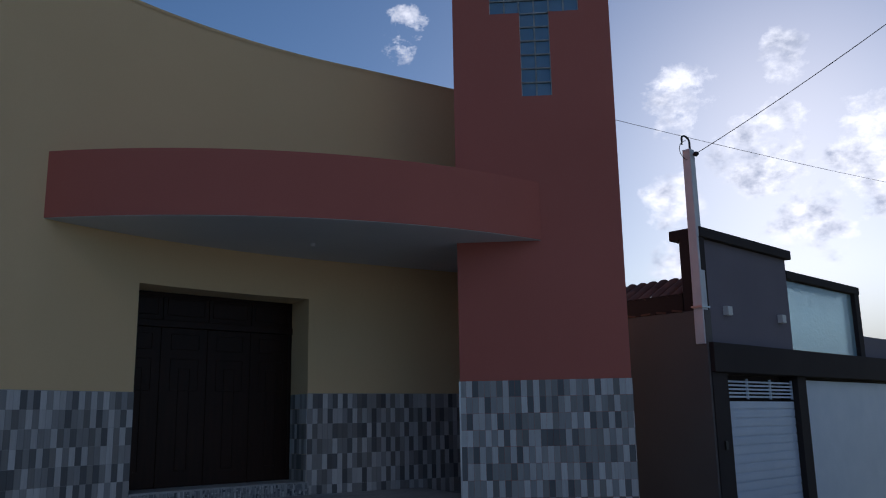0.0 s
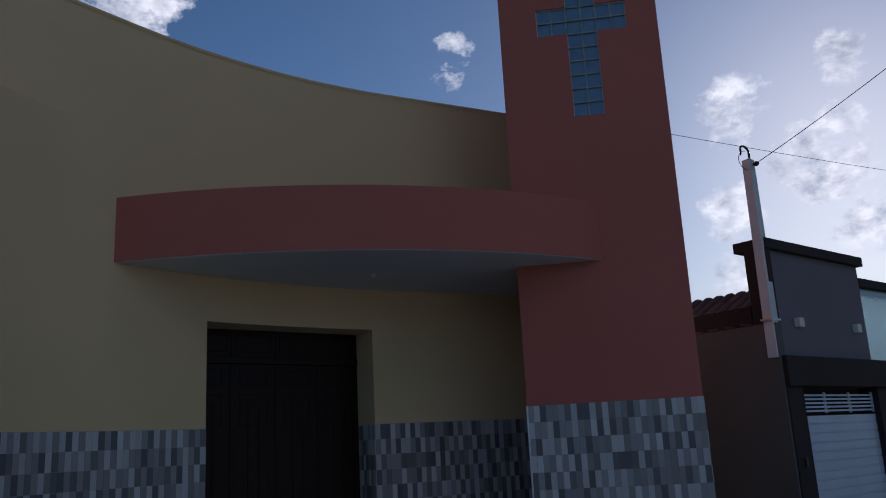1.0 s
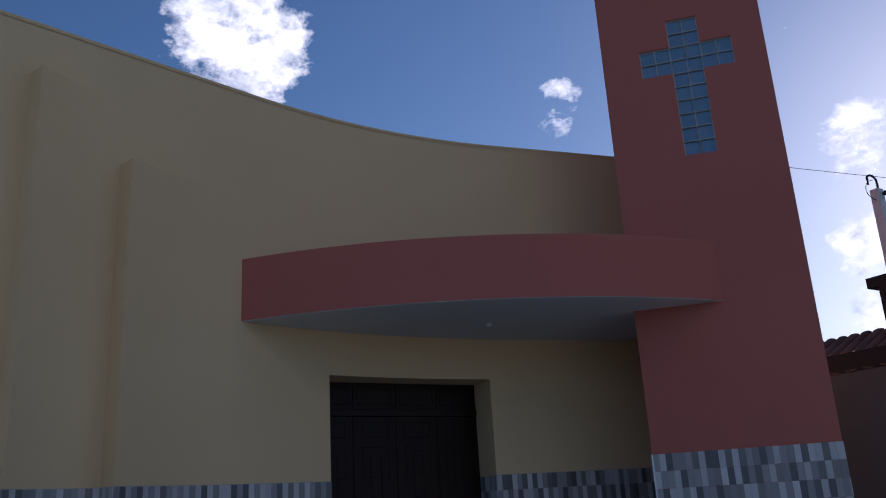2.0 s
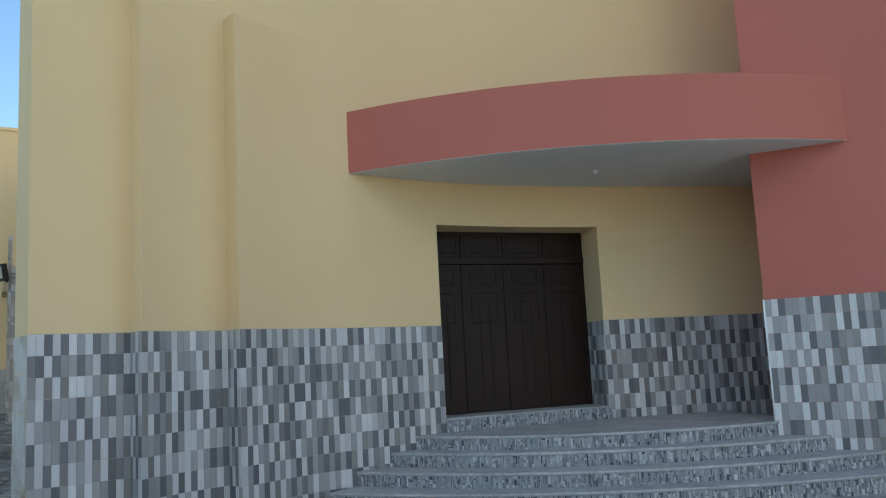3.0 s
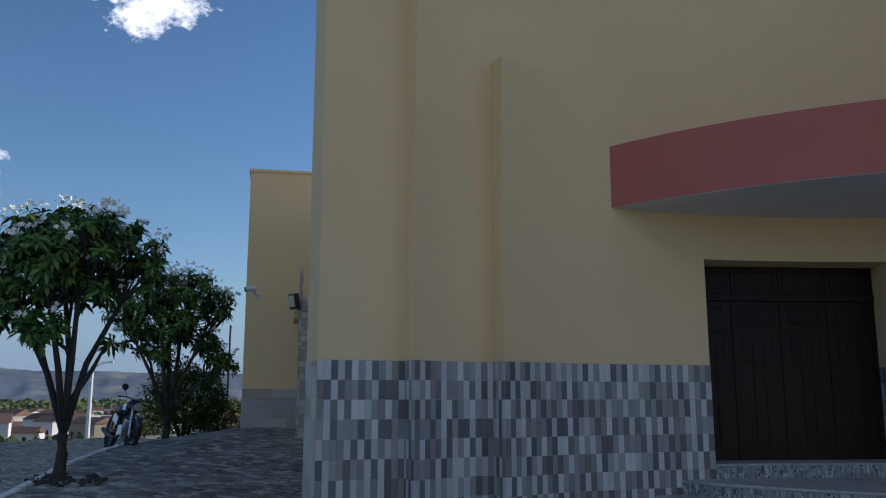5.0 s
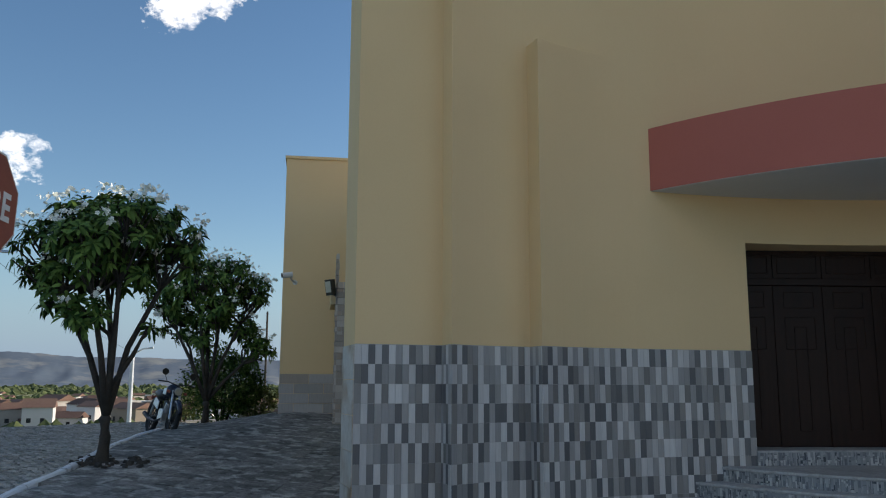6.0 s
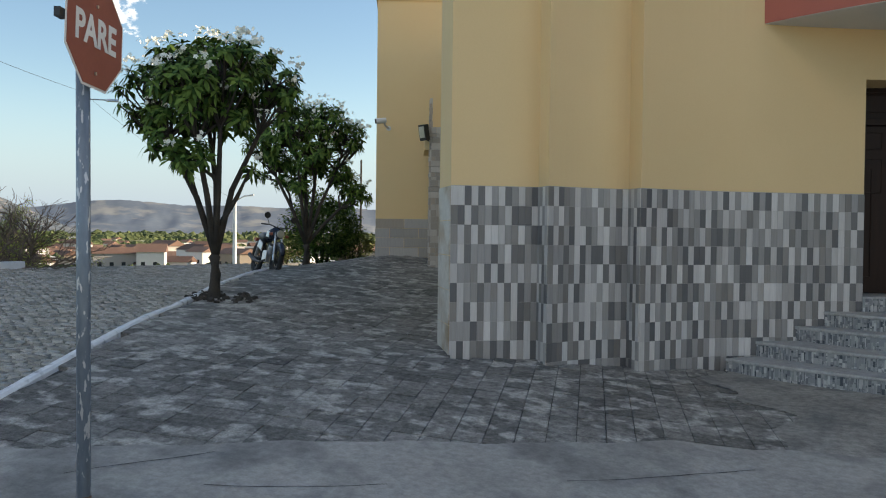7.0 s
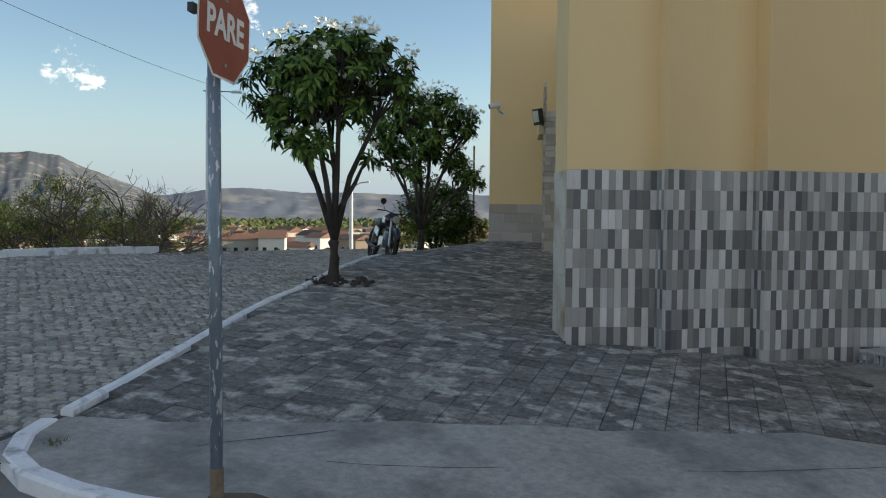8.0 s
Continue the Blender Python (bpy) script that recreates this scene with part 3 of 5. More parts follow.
tower = Acc()
BK = .2
CX0 = .905                                     # left side of the upright
CZ0 = 5.98
cells = {(c, r) for c in (2, 3) for r in range(10)} | {(c, r) for c in range(6) for r in (6, 7)}
GX, GZ = CX0 - 2 * BK, CZ0
xs = [0.0] + [GX + i * BK for i in range(7)] + [TW]
zs = [-1.5] + [GZ + i * BK for i in range(11)] + [TTOP]
for i in range(len(xs) - 1):
    for j in range(len(zs) - 1):
        if (i - 1, j - 1) in cells:
            continue
        a_, b_ = tp(xs[i]), tp(xs[i + 1])
        tower.add([(a_.x, a_.y, zs[j]), (b_.x, b_.y, zs[j]), (b_.x, b_.y, zs[j + 1]), (a_.x, a_.y, zs[j + 1])], [(0, 1, 2, 3)])
for (c, r) in cells:                           # reveals of the cross
    for dc, dr in ((1, 0), (-1, 0), (0, 1), (0, -1)):
        if (c + dc, r + dr) in cells:
            continue
        k0, k1 = GX + c * BK, GX + (c + 1) * BK
        z0, z1 = GZ + r * BK, GZ + (r + 1) * BK
        if dc:
            k = k1 if dc > 0 else k0
            p, q = tp(k), tp(k, .12)
            tower.add([(p.x, p.y, z0), (q.x, q.y, z0), (q.x, q.y, z1), (p.x, p.y, z1)], [(0, 1, 2, 3)])
        else:
            z = z1 if dr > 0 else z0
            tower.add([(*tp(k0), z), (*tp(k1), z), (*tp(k1, .12), z), (*tp(k0, .12), z)], [(0, 1, 2, 3)])
run(tower, [tp(TW), tp(TW, 2.6), tp(0, 2.6), tp(0)], -1.5, TTOP)
tower.add([(*tp(0), TTOP), (*tp(TW), TTOP), (*tp(TW, 2.6), TTOP), (*tp(0, 2.6), TTOP)], [(0, 1, 2, 3)])
tw = part("tower", tower, M_RED, church, "tall brick red tower with a glass block cross")
grid = Acc()
for (c, r) in cells:
    for dx, dz, sx, sz in ((-.5, 0, .019, BK), (.5, 0, .019, BK), (0, -.5, BK, .019), (0, .5, BK, .019)):
        grid.box((sx, .03, sz), tmat(GX + (c + .5 + dx) * BK, GZ + (r + .5 + dz) * BK, .042))
part("block_joint", grid, M_WHITE, tw, "pale mortar joints")
blk = Acc()
blk.box((.186, .08, .186))
blk_me = blk.mesh("glass_block", M_BLOCK)
for (c, r) in sorted(cells):
    ob = new("glass_block", blk_me)
    ob.parent = tw
    ob.matrix_world = tmat(GX + (c + .5) * BK, GZ + (r + .5) * BK, .088)

# nave behind the front, and the side wing
SU, SB = Vector((.954, .30)), Vector((-.30, .954))


def rect(p, wx, wy):
    p = Vector(p)
    return [tuple(p), tuple(p + SU * wx), tuple(p + SU * wx + SB * wy), tuple(p + SB * wy)]


nave = Acc()
nb = [tuple(p) for p in line_front(.9, END - .4, THICK + .3, .5)]
nave.prism(nb + [(nb[-1][0] - 3.6, nb[-1][1] + 12), (nb[0][0] - 4.0, nb[0][1] + 12)], -1, 5.5)
part("nave", nave, M_YELLOW, church)
end_tiles = Acc()
ed = (back[0] - A0)
for i in range(6):
    z1 = DADO - i * .36
    m = Matrix.Translation((A0.x + ed.x / 2, A0.y + ed.y / 2, z1 - .178)) @ Matrix.Rotation(math.atan2(ed.y, ed.x), 4, 'Z')
    end_tiles.box((ed.length, .02, .352), m)
part("end_tile", end_tiles, M_CORNER, church, "pale beige stained tiles round the corner")

wing = thing("church_wing", "yellow side wing with a low stone-look tile dado", "building")
WA = Vector((-5.87, 16.49))
a = Acc()
a.prism(rect(WA, 4.2, 5.0), 0, 6.52)
part("wall", a, M_YELLOW, wing)
a = Acc()
a.prism(rect(WA - SU * .03 - SB * .03, 4.3, 5.1), 6.52, 6.58)
part("coping", a, M_YELLOW, wing)
a = Acc()
for r in range(5):
    x = -(r % 2) * .3
    while x < 4.2:
        x0, x1 = max(x, -.01), min(x + .595, 4.2)
        if x1 > x0 + .02:
            p = WA + SU * (x0 + x1) / 2 - SB * .012
            a.box((x1 - x0 - .004, .024, .194), Matrix.Translation((p.x, p.y, 1.97 - .1 - r * .2)) @ Matrix.Rotation(math.atan2(SU.y, SU.x), 4, 'Z'))
        x += .6
tagged(part("dado", a, M_BACK_TILE, wing, "grey and beige stone-look tiles"), kind="stuff")

porch = thing("porch_pillar", "stone-clad pillar carrying a short yellow beam", "pillar")
PP = Vector((-4.33, 15.26))
a = Acc()
rng = random.Random(4)
zz = .6
while zz < 4.15:
    hh = rng.uniform(.06, .13)
    for side in range(2):
        x = 0.0
        while x < .36:
            ww = min(rng.uniform(.08, .2), .36 - x)
            p = (PP + SU * (x + ww / 2) - SB * (.0 + rng.uniform(0, .02))) if side == 0 else (PP - SU * rng.uniform(0, .02) + SB * (x + ww / 2))
            if side == 1 or zz < 3.6:
                a.box((ww - .006, .05, hh - .006) if side == 0 else (.05, ww - .006, hh - .006), Matrix.Translation((p.x, p.y, zz + hh / 2)) @ Matrix.Rotation(math.atan2(SU.y, SU.x), 4, 'Z'))
            x += ww
    zz += hh
part("cladding", a, M_STONE_CLAD, porch, "split stone cladding in pale strips")
a = Acc()
a.prism(rect(PP + SU * .03 + SB * .03, .3, .3), .3, 3.58)
part("core", a, M_GROUT, porch)
a = Acc()
a.prism(rect(PP - SU * .12 + SB * .2, .5, 1.2), 3.28, 3.62)
part("beam", a, M_YELLOW, porch)

# ---- steps ----
steps = thing("entrance_steps", "four bowed entrance steps with mottled grey tile risers", "steps")


def ring_through(a, b, c):
    """Centre and radius of the circle through three plan points."""
    a, b, c = (Vector(p) for p in (a, b, c))
    d = 2 * (a.x * (b.y - c.y) + b.x * (c.y - a.y) + c.x * (a.y - b.y))
    ux_ = (a.length_squared * (b.y - c.y) + b.length_squared * (c.y - a.y) + c.length_squared * (a.y - b.y)) / d
    uy_ = (a.length_squared * (c.x - b.x) + b.length_squared * (a.x - c.x) + c.length_squared * (b.x - a.x)) / d
    return (ux_, uy_), (a - Vector((ux_, uy_))).length


# each step's front: at the wall, in the middle, at the tower
STEPS = [(*ring_through((.57, 9.51), (3.7, 7.98), (7.14, 7.84)), .36), (*ring_through((.97, 9.77), (3.7, 8.27), (6.67, 8.18)), .524),
         (*ring_through((1.41, 9.96), (3.8, 8.62), (6.2, 8.52)), .688), (*ring_through((1.84, 9.98), (3.86, 8.86), (5.78, 8.84)), .85)]
rng = random.Random(7)
for i, ((cx, cy), r, z) in enumerate(STEPS):
    pts = []
    for k in range(61):
        ang = radians(-170 + k * 160 / 60)
        p = Vector((cx + r * math.cos(ang), cy + r * math.sin(ang)))
        pts.append(p)
    # keep the part in front of the wall and left of the tower's far side
    keep = [p for p in pts if p.x > .3 and p.x < 7.6 and p.y < 10.6 and (p - TA).dot(TB) < .25 and (p - front(s_at(math.degrees(math.atan2(-p.x, p.y))), 0.2)[0]).y < 0]
    low = -.6 if i == 0 else STEPS[i - 1][2] - .05
    outline = [tuple(p) for p in keep] + [(keep[-1].x + .2, 10.9), (4.6, 10.98), (2.3, 10.55), (keep[0].x + .1, keep[0].y + .12)]
    a = Acc()
    a.prism(outline, low, z - .03)
    st = part("step", a, M_TREAD, steps)
    nose = Acc()
    grown = [Vector((cx, cy)) + (p - Vector((cx, cy))) * ((r + .018) / r) for p in keep]
    nose.prism([tuple(p) for p in grown] + outline[len(keep):], z - .034, z)
    part("tread", nose, M_TREAD, st, "worn bluish grey tread", bevel=.008)
    # riser tiles: small upright mosaic strips
    tiles = Acc()
    for p, q in zip(keep, keep[1:]):
        h = math.atan2(q.y - p.y, q.x - p.x)
        ln = (q - p).length
        x = 0.0
        while x < ln:
            wd = min(rng.choice((.009, .012, .016, .022, .03)), ln - x)
            c = p + (q - p) * ((x + wd / 2) / ln)
            zt, zb = z - .036, (low + .05 if i else -.1)
            zc = zt
            while zc > zb + .005:
                hh = min(rng.choice((.014, .025, .04, .06, .09)), zc - zb)
                tiles.box((wd - .003, .012, hh - .003), Matrix.Translation((c.x, c.y, zc - hh / 2)) @ Matrix.Rotation(h, 4, 'Z'))
                zc -= hh
            x += wd
    tagged(part("riser_mosaic", tiles, M_RISER, st, "mottled grey mosaic-print riser tile"), kind="stuff")
# the door sill's own mosaic
tiles = Acc()
for p, q in zip(sl, sl[1:]):
    h, ln, x = math.atan2(q.y - p.y, q.x - p.x), (q - p).length, 0.0
    while x < ln:
        wd = min(rng.choice((.009, .012, .016, .022, .03)), ln - x)
        c, zc = p + (q - p) * ((x + wd / 2) / ln), SILL - .02
        while zc > .86:
            hh = min(rng.choice((.014, .025, .04, .06, .09)), zc - .85)
            tiles.box((wd - .003, .012, hh - .003), Matrix.Translation((c.x, c.y, zc - hh / 2)) @ Matrix.Rotation(h, 4, 'Z'))
            zc -= hh
        x += wd
tagged(part("sill_mosaic", tiles, M_RISER, church), kind="stuff")

# ---- stop sign ----
SP = Vector((-2.872, 3.58))
sz0 = path_z(SP.x, SP.y)
stop = thing("stop_sign", "faded red octagonal stop sign on a peeling grey steel post", "traffic sign", at=Matrix.Translation((SP.x, SP.y, 0)))
post = Acc()
post.tube([(0.02, 0, sz0 - .2), (.012, 0, 1.4), (0, 0, 2.9)], [.0345, .0345, .0345], 16)
part("post", post, M_STEEL, stop, "peeling galvanised pipe", smooth=True)
collar = Acc()
collar.tube([(0.02, 0, sz0 - .1), (0.02, 0, sz0 + .17), (0.02, 0, sz0 + .18)], [.036, .036, .0345], 16)
part("post_base", collar, mat("rusty_concrete", (.13, .09, .06), (.25, .19, .13), .9, 8, 50, .4), stop, "rust-brown stained foot")
SIGN_AZ = radians(99)                          # heading of the plate's face
plate_m = Matrix.Translation((.052, .03, 2.655)) @ Matrix.Rotation(SIGN_AZ, 4, 'Z') @ Matrix.Rotation(radians(3), 4, 'Y')
OR = .30


def octagon(r, y0, y1):
    a = Acc()
    ring = [(r * math.sin(radians(22.5 + 45 * i)), r * math.cos(radians(22.5 + 45 * i))) for i in range(8)]
    pts = [plate_m @ Vector((x, y, z)) for y in (y0, y1) for x, z in ring]
    a.add(pts, [tuple(range(8)), tuple(reversed(range(8, 16)))] + [(i, 8 + i, 8 + (i + 1) % 8, (i + 1) % 8) for i in range(8)])
    return a


plate = part("plate", octagon(OR, -.002, .002), M_SIGNWHITE, stop, "octagonal plate with a thin pale border")
part("red_field", octagon(OR * .955, -.0045, -.0015), M_SIGNRED, plate)
cu = bpy.data.curves.new("lettering", 'FONT')
cu.body = "PARE"
cu.align_x, cu.align_y, cu.size, cu.extrude, cu.offset = 'CENTER', 'CENTER', .205, .001, .006
tmp = bpy.data.objects.new("lettering_tmp", cu)
scene.collection.objects.link(tmp)
me = bpy.data.meshes.new_from_object(tmp.evaluated_get(bpy.context.evaluated_depsgraph_get()))
bpy.data.objects.remove(tmp)
me.materials.clear()
me.materials.append(M_SIGNWHITE)
let = new("lettering", me)
let.parent = plate
let.matrix_local = plate_m @ Matrix.Translation((0, -.006, .0)) @ Matrix.Rotation(radians(90), 4, 'X') @ Matrix.Diagonal((.86, 1, 1, 1))
a = Acc()
a.box((.06, .03, .045), plate_m @ Matrix.Translation((-.285, .02, .02)))
part("bracket", a, M_BLACK, stop)
for z in (.14, -.2):
    part("bolt", sweep([plate_m @ Vector((0, -.012, z)), plate_m @ Vector((0, .03, z))], [.009, .009], 8), M_CHROME, stop)
dirt = Acc()
rng = random.Random(8)
ring = [(SP.x + .22 + (.26 + rng.uniform(-.02, .02)) * math.cos(k * math.pi / 10), SP.y + .0 + (.15 + rng.uniform(-.015, .015)) * math.sin(k * math.pi / 10)) for k in range(20)]
dirt.add([(x, y, path_z(x, y) + .014) for x, y in ring] + [(SP.x + .2, SP.y, path_z(SP.x + .2, SP.y) + .022)], [(k, (k + 1) % 20, 20) for k in range(20)])
tagged(part("dirt_patch", dirt, mat("rusty_soil", (.10, .075, .05), (.2, .15, .10), .95, 6, 60, .5)), "small patch of brown soil at the sign post", "soil", kind="stuff")
weed = Acc()
for k in range(70):
    an, r = rng.uniform(0, 6.28), rng.uniform(0, .07)
    b_ = Vector((-4.16 + r * math.cos(an), 3.72 + r * math.sin(an), path_z(-4.16, 3.72)))
    wv = Vector((math.cos(an * 3), math.sin(an * 3), rng.uniform(.2, 1.2))).normalized()
    q_ = b_ + wv * rng.uniform(.03, .08)
    sd = Vector((-wv.y, wv.x, 0)) * .006
    weed.add([b_ - sd, b_ + sd, q_], [(0, 1, 2)])
tagged(part("weeds", weed, M_LEAF2), "small weeds growing beside the kerb", "weeds", kind="stuff")

# ---- neighbouring house ----
HU = Vector((.978, .208))
HB = Vector((-.208, .978))
H0 = Vector((10.63, 9.11))


def hp3(s, d, z):
    p = H0 + HU * s + HB * d
    return Vector((p.x, p.y, z))


def hbox(s0, s1, d0, d1, z0, z1):
    a = Acc()
    a.prism([tuple(hp3(s, d, 0).xy) for s, d in ((s0, d0), (s1, d0), (s1, d1), (s0, d1))], z0, z1)
    return a


house = thing("neighbour_house", "brown modern house with white garage gates and glass parapet", "house")
part("side_wall", hbox(-.03, .16, .02, 9, -1.5, 3.45), M_BROWN, house, "plain brown boundary wall", bevel=.01)
part("eave", hbox(.06, .3, .45, 9, 3.4, 3.77), M_DARKTRIM, house, "dark eave under the clay tiles")
part("gate_pier", hbox(.02, .50, 0.0, .4, -1.5, 2.46), M_DARKTRIM, house, bevel=.01)
part("gate_pier", hbox(3.10, 3.46, 0.02, .4, -1.5, 2.46), M_DARKTRIM, house, bevel=.01)
part("beam", hbox(.02, 12.0, -.06, .5, 2.46, 2.93), M_DARKTRIM, house, "dark brown lintel beam", bevel=.01)
part("terrace", hbox(.1, 12.0, .5, 8.9, 2.6, 2.9), M_BROWN, house)
g = part("gate", hbox(.50, 3.10, .14, .17, -1.2, 2.0), M_GATE, house, "white ribbed steel garage gate, shut")
for k in range(22):
    a = Acc()
    z = -1.1 + k * .145
    a.box((2.58, .016, .118), Matrix.Translation(hp3(1.8, .13, z)) @ Matrix.Rotation(math.atan2(HU.y, HU.x), 4, 'Z'))
    part("rib", a, M_GATE, g)
a = Acc()
for k in range(5):
    a.box((2.56, .02, .03), Matrix.Translation(hp3(1.8, .13, 2.08 + k * .062)) @ Matrix.Rotation(math.atan2(HU.y, HU.x), 4, 'Z'))
for k in range(4):
    a.box((.04, .03, .34), Matrix.Translation(hp3(.54 + k * .84, .135, 2.21)) @ Matrix.Rotation(math.atan2(HU.y, HU.x), 4, 'Z'))
part("grille", a, M_GATE, g, "white louvred grille over the gate")
part("recess", hbox(.5, 12, .36, .4, -1.2, 2.45), M_DARKTRIM, house)
part("second_gate", hbox(3.46, 9.5, .14, .18, -1.2, 2.40), M_GATE, house, "wide plain white steel gate")
part("parapet", hbox(.16, 3.28, .12, .5, 2.93, 4.66), M_MAUVE, house, "grey mauve rendered parapet block")
part("parapet_coping", hbox(.02, 3.36, .02, .6, 4.66, 4.83), M_DARKTRIM, house, bevel=.01)
part("parapet_end", hbox(.0, .16, .04, .40, 2.93, 4.66), M_DARKTRIM, house)
part("glass_roof", hbox(3.28, 6.8, .1, .7, 4.30, 4.46), M_DARKTRIM, house, bevel=.01)
part("end_post", hbox(6.56, 6.8, .12, .4, 2.93, 4.3), M_DARKTRIM, house)
pane = part("glass_panel", hbox(3.32, 6.54, .2, .215, 2.93, 4.29), M_PANE, house, "tinted glass parapet panel")
pane.visible_shadow = False
part("rear_wall", hbox(3.3, 6.6, 3.2, 3.4, 2.9, 4.3), M_WHITE, house)
part("low_wall", hbox(6.8, 12, .12, .3, 2.93, 3.4), M_MAUVE, house)
for s in (.75, 2.75):
    part("wall_lamp", hbox(s, s + .15, .02, .12, 3.42, 3.57), M_WHITE, house, "small square wall lamp", bevel=.008)
for s in (4.0, 5.1):
    part("wall_lamp", hbox(s, s + .17, 3.08, 3.2, 3.4, 3.55), M_MAUVE, house, "small square wall lamp", bevel=.008)
# clay tiled roof behind the boundary wall
roof = Acc()
rng = random.Random(3)
for k in range(26):
    for r in range(2):
        d = .6 + k * .22
        x0 = .05 + r * .36
        z0 = 3.72 + r * .19
        pts = []
        for u in range(7):
            an = math.pi * u / 6
            for (xx, zz2) in ((x0, z0), (x0 + .42, z0 + .225)):
                q = hp3(xx, d + .105 * math.cos(an), 0)
                pts.append((q.x, q.y, zz2 + .05 * math.sin(an) + rng.uniform(-.004, .004)))
        roof.add(pts, [(2 * u, 2 * u + 1, 2 * u + 3, 2 * u + 2) for u in range(6)])
tagged(part("roof_tiles", roof, M_CLAY, house, "old clay tile roof edge"), kind="stuff")
part("roof_base", hbox(.3, 3.4, .8, 6.5, 3.3, 3.74), M_DARKTRIM, house)
cap = Acc()
for k in range(14):
    m = Matrix.Translation(hp3(.07, .5 + k * .3, 3.47)) @ Matrix.Rotation(math.atan2(HU.y, HU.x) + rng.uniform(-.1, .1), 4, 'Z') @ Matrix.Rotation(rng.uniform(-.2, .2), 4, 'X')
    cap.box((.24, .2, .03), m)
part("wall_cap", cap, M_CLAY, house, "broken clay tile wall cap")
a = Acc()
a.box((.07, .03, .13), Matrix.Translation(hp3(.25, -.015, 1.32)) @ Matrix.Rotation(math.atan2(HU.y, HU.x), 4, 'Z'))
part("intercom", a, M_BLACK, house)

service = thing("service_post", "square concrete service post with a bent cable pipe", "utility post")
b0 = hp3(.03, .12, 0)
a = Acc()
a.box((.185, .17, 3.25), Matrix.Translation((b0.x, b0.y, 4.53)) @ Matrix.Rotation(math.atan2(HU.y, HU.x), 4, 'Z'), .84)
part("post", a, M_POST, service, bevel=.012)
hook = Acc()
hx = b0.x + .02
cv = [(hx, b0.y - .02, 6.0), (hx, b0.y - .02, 6.28)]
for k in range(9):
    an = math.pi * k / 8
    cv.append((hx - .09 + .09 * math.cos(an), b0.y - .02 + .02 * math.sin(an), 6.3 + .09 * math.sin(an)))
hook.tube(cv + [(hx - .18, b0.y - .02, 6.22)], [.018] * (len(cv) + 1), 8)
part("pipe", hook, M_BLACK, service, "bent black entry pipe", smooth=True)
loop = Acc()
lp = []
for k in range(15):
    an = math.pi * (.55 + 1.05 * k / 14)
    lp.append((hx - .06 + .2 * math.cos(an), b0.y - .03, 6.13 + .17 * math.sin(an)))
loop.tube(lp, [.006] * 15, 6)
part("cable_loop", loop, M_BLACK, service)
ins = Acc()
ins.tube([(b0.x + .02, b0.y - .1, 6.05), (b0.x + .02, b0.y - .14, 6.05), (b0.x + .02, b0.y - .18, 6.05)], [.03, .045, .03], 10)
part("insulator", ins, M_BLACK, service)
a = Acc()
a.box((.26, .2, .03), Matrix.Translation((b0.x, b0.y, 3.5)) @ Matrix.Rotation(math.atan2(HU.y, HU.x), 4, 'Z'))
part("strap", a, M_CHROME, service)


def bearing(az, el, dist, eye=1.75):
    a_, e_ = radians(az), radians(el)
    return Vector((-math.sin(a_) * dist, math.cos(a_) * dist, eye + dist * math.tan(e_)))


def cable(name, p, q, sag, r, label):
    a_ = Acc()
    pts = [p + (q - p) * (k / 24) - Vector((0, 0, sag * 4 * (k / 24) * (1 - k / 24))) for k in range(25)]
    a_.tube(pts, [r] * 25, 6)
    return tagged(part(name, a_, M_BLACK), label, "cable")


top_of_post = Vector((b0.x + .02, b0.y - .12, 6.05))
cable("service_cable", top_of_post, bearing(-66, 25.0, 12.0), .06, .006, "black service cable from the post across the street")
cable("overhead_cable", Vector((8.05, 8.42, 6.0)), bearing(-66, 11.8, 30), .1, .004, "thin overhead cable from the tower above the house")
pole = thing("utility_post", "tall pale concrete utility post with a short lamp arm", "utility post")
pp = bearing(38.4, 0, 25)
a = Acc()
a.tube([(pp.x, pp.y, land_z(pp.x, pp.y) - .2), (pp.x, pp.y, 5.62)], [.10, .07], 10)
part("shaft", a, M_POST, pole, smooth=True)
a = Acc()
a.tube([(pp.x - .12, pp.y - .08, 5.25), (pp.x + .55, pp.y + .36, 5.25)], [.018, .018], 6)
part("arm", a, M_CHROME, pole)
a = Acc()
a.box((.34, .12, .07), Matrix.Translation((pp.x + .66, pp.y + .44, 5.25)) @ Matrix.Rotation(.58, 4, 'Z'), .8)
part("lamp_head", a, M_CHROME, pole, "small grey lamp head", bevel=.01)
hang = Vector((pp.x, pp.y, 5.45))
cable("overhead_cable", bearing(57, 14.6, 14), hang, .12, .005, "thin overhead cable above the side street")
cable("overhead_cable", hang, bearing(28.93, 2.0, 40), .25, .005, "thin overhead cable running down the slope")

# ---- fittings on the side wing ----
cctv = thing("security_camera", "small white bullet security camera on a bracket", "security camera")
cp = bearing(19.15, 7.2, 17.15)
a = Acc()
a.tube([cp + Vector((-.12, -.10, .03)), cp + Vector((.06, .0, .06))], [.055, .055], 12)
part("body", a, M_WHITE, cctv, smooth=False)
a = Acc()
a.tube([cp + Vector((-.135, -.108, .028)), cp + Vector((-.119, -.1, .031))], [.05, .05], 12)
part("lens", a, M_BLACK, cctv)
a = Acc()
a.tube([cp + Vector((.02, -.02, .04)), cp + Vector((.04, .03, -.05)), cp + Vector((.05, .22, -.08))], [.02, .02, .02], 8)
part("bracket", a, M_CHROME, cctv)
a = Acc()
a.tube([cp + Vector((.05, .2, -.08)), cp + Vector((.05, .23, -.08))], [.05, .05], 10)
part("wall_plate", a, M_WHITE, cctv)
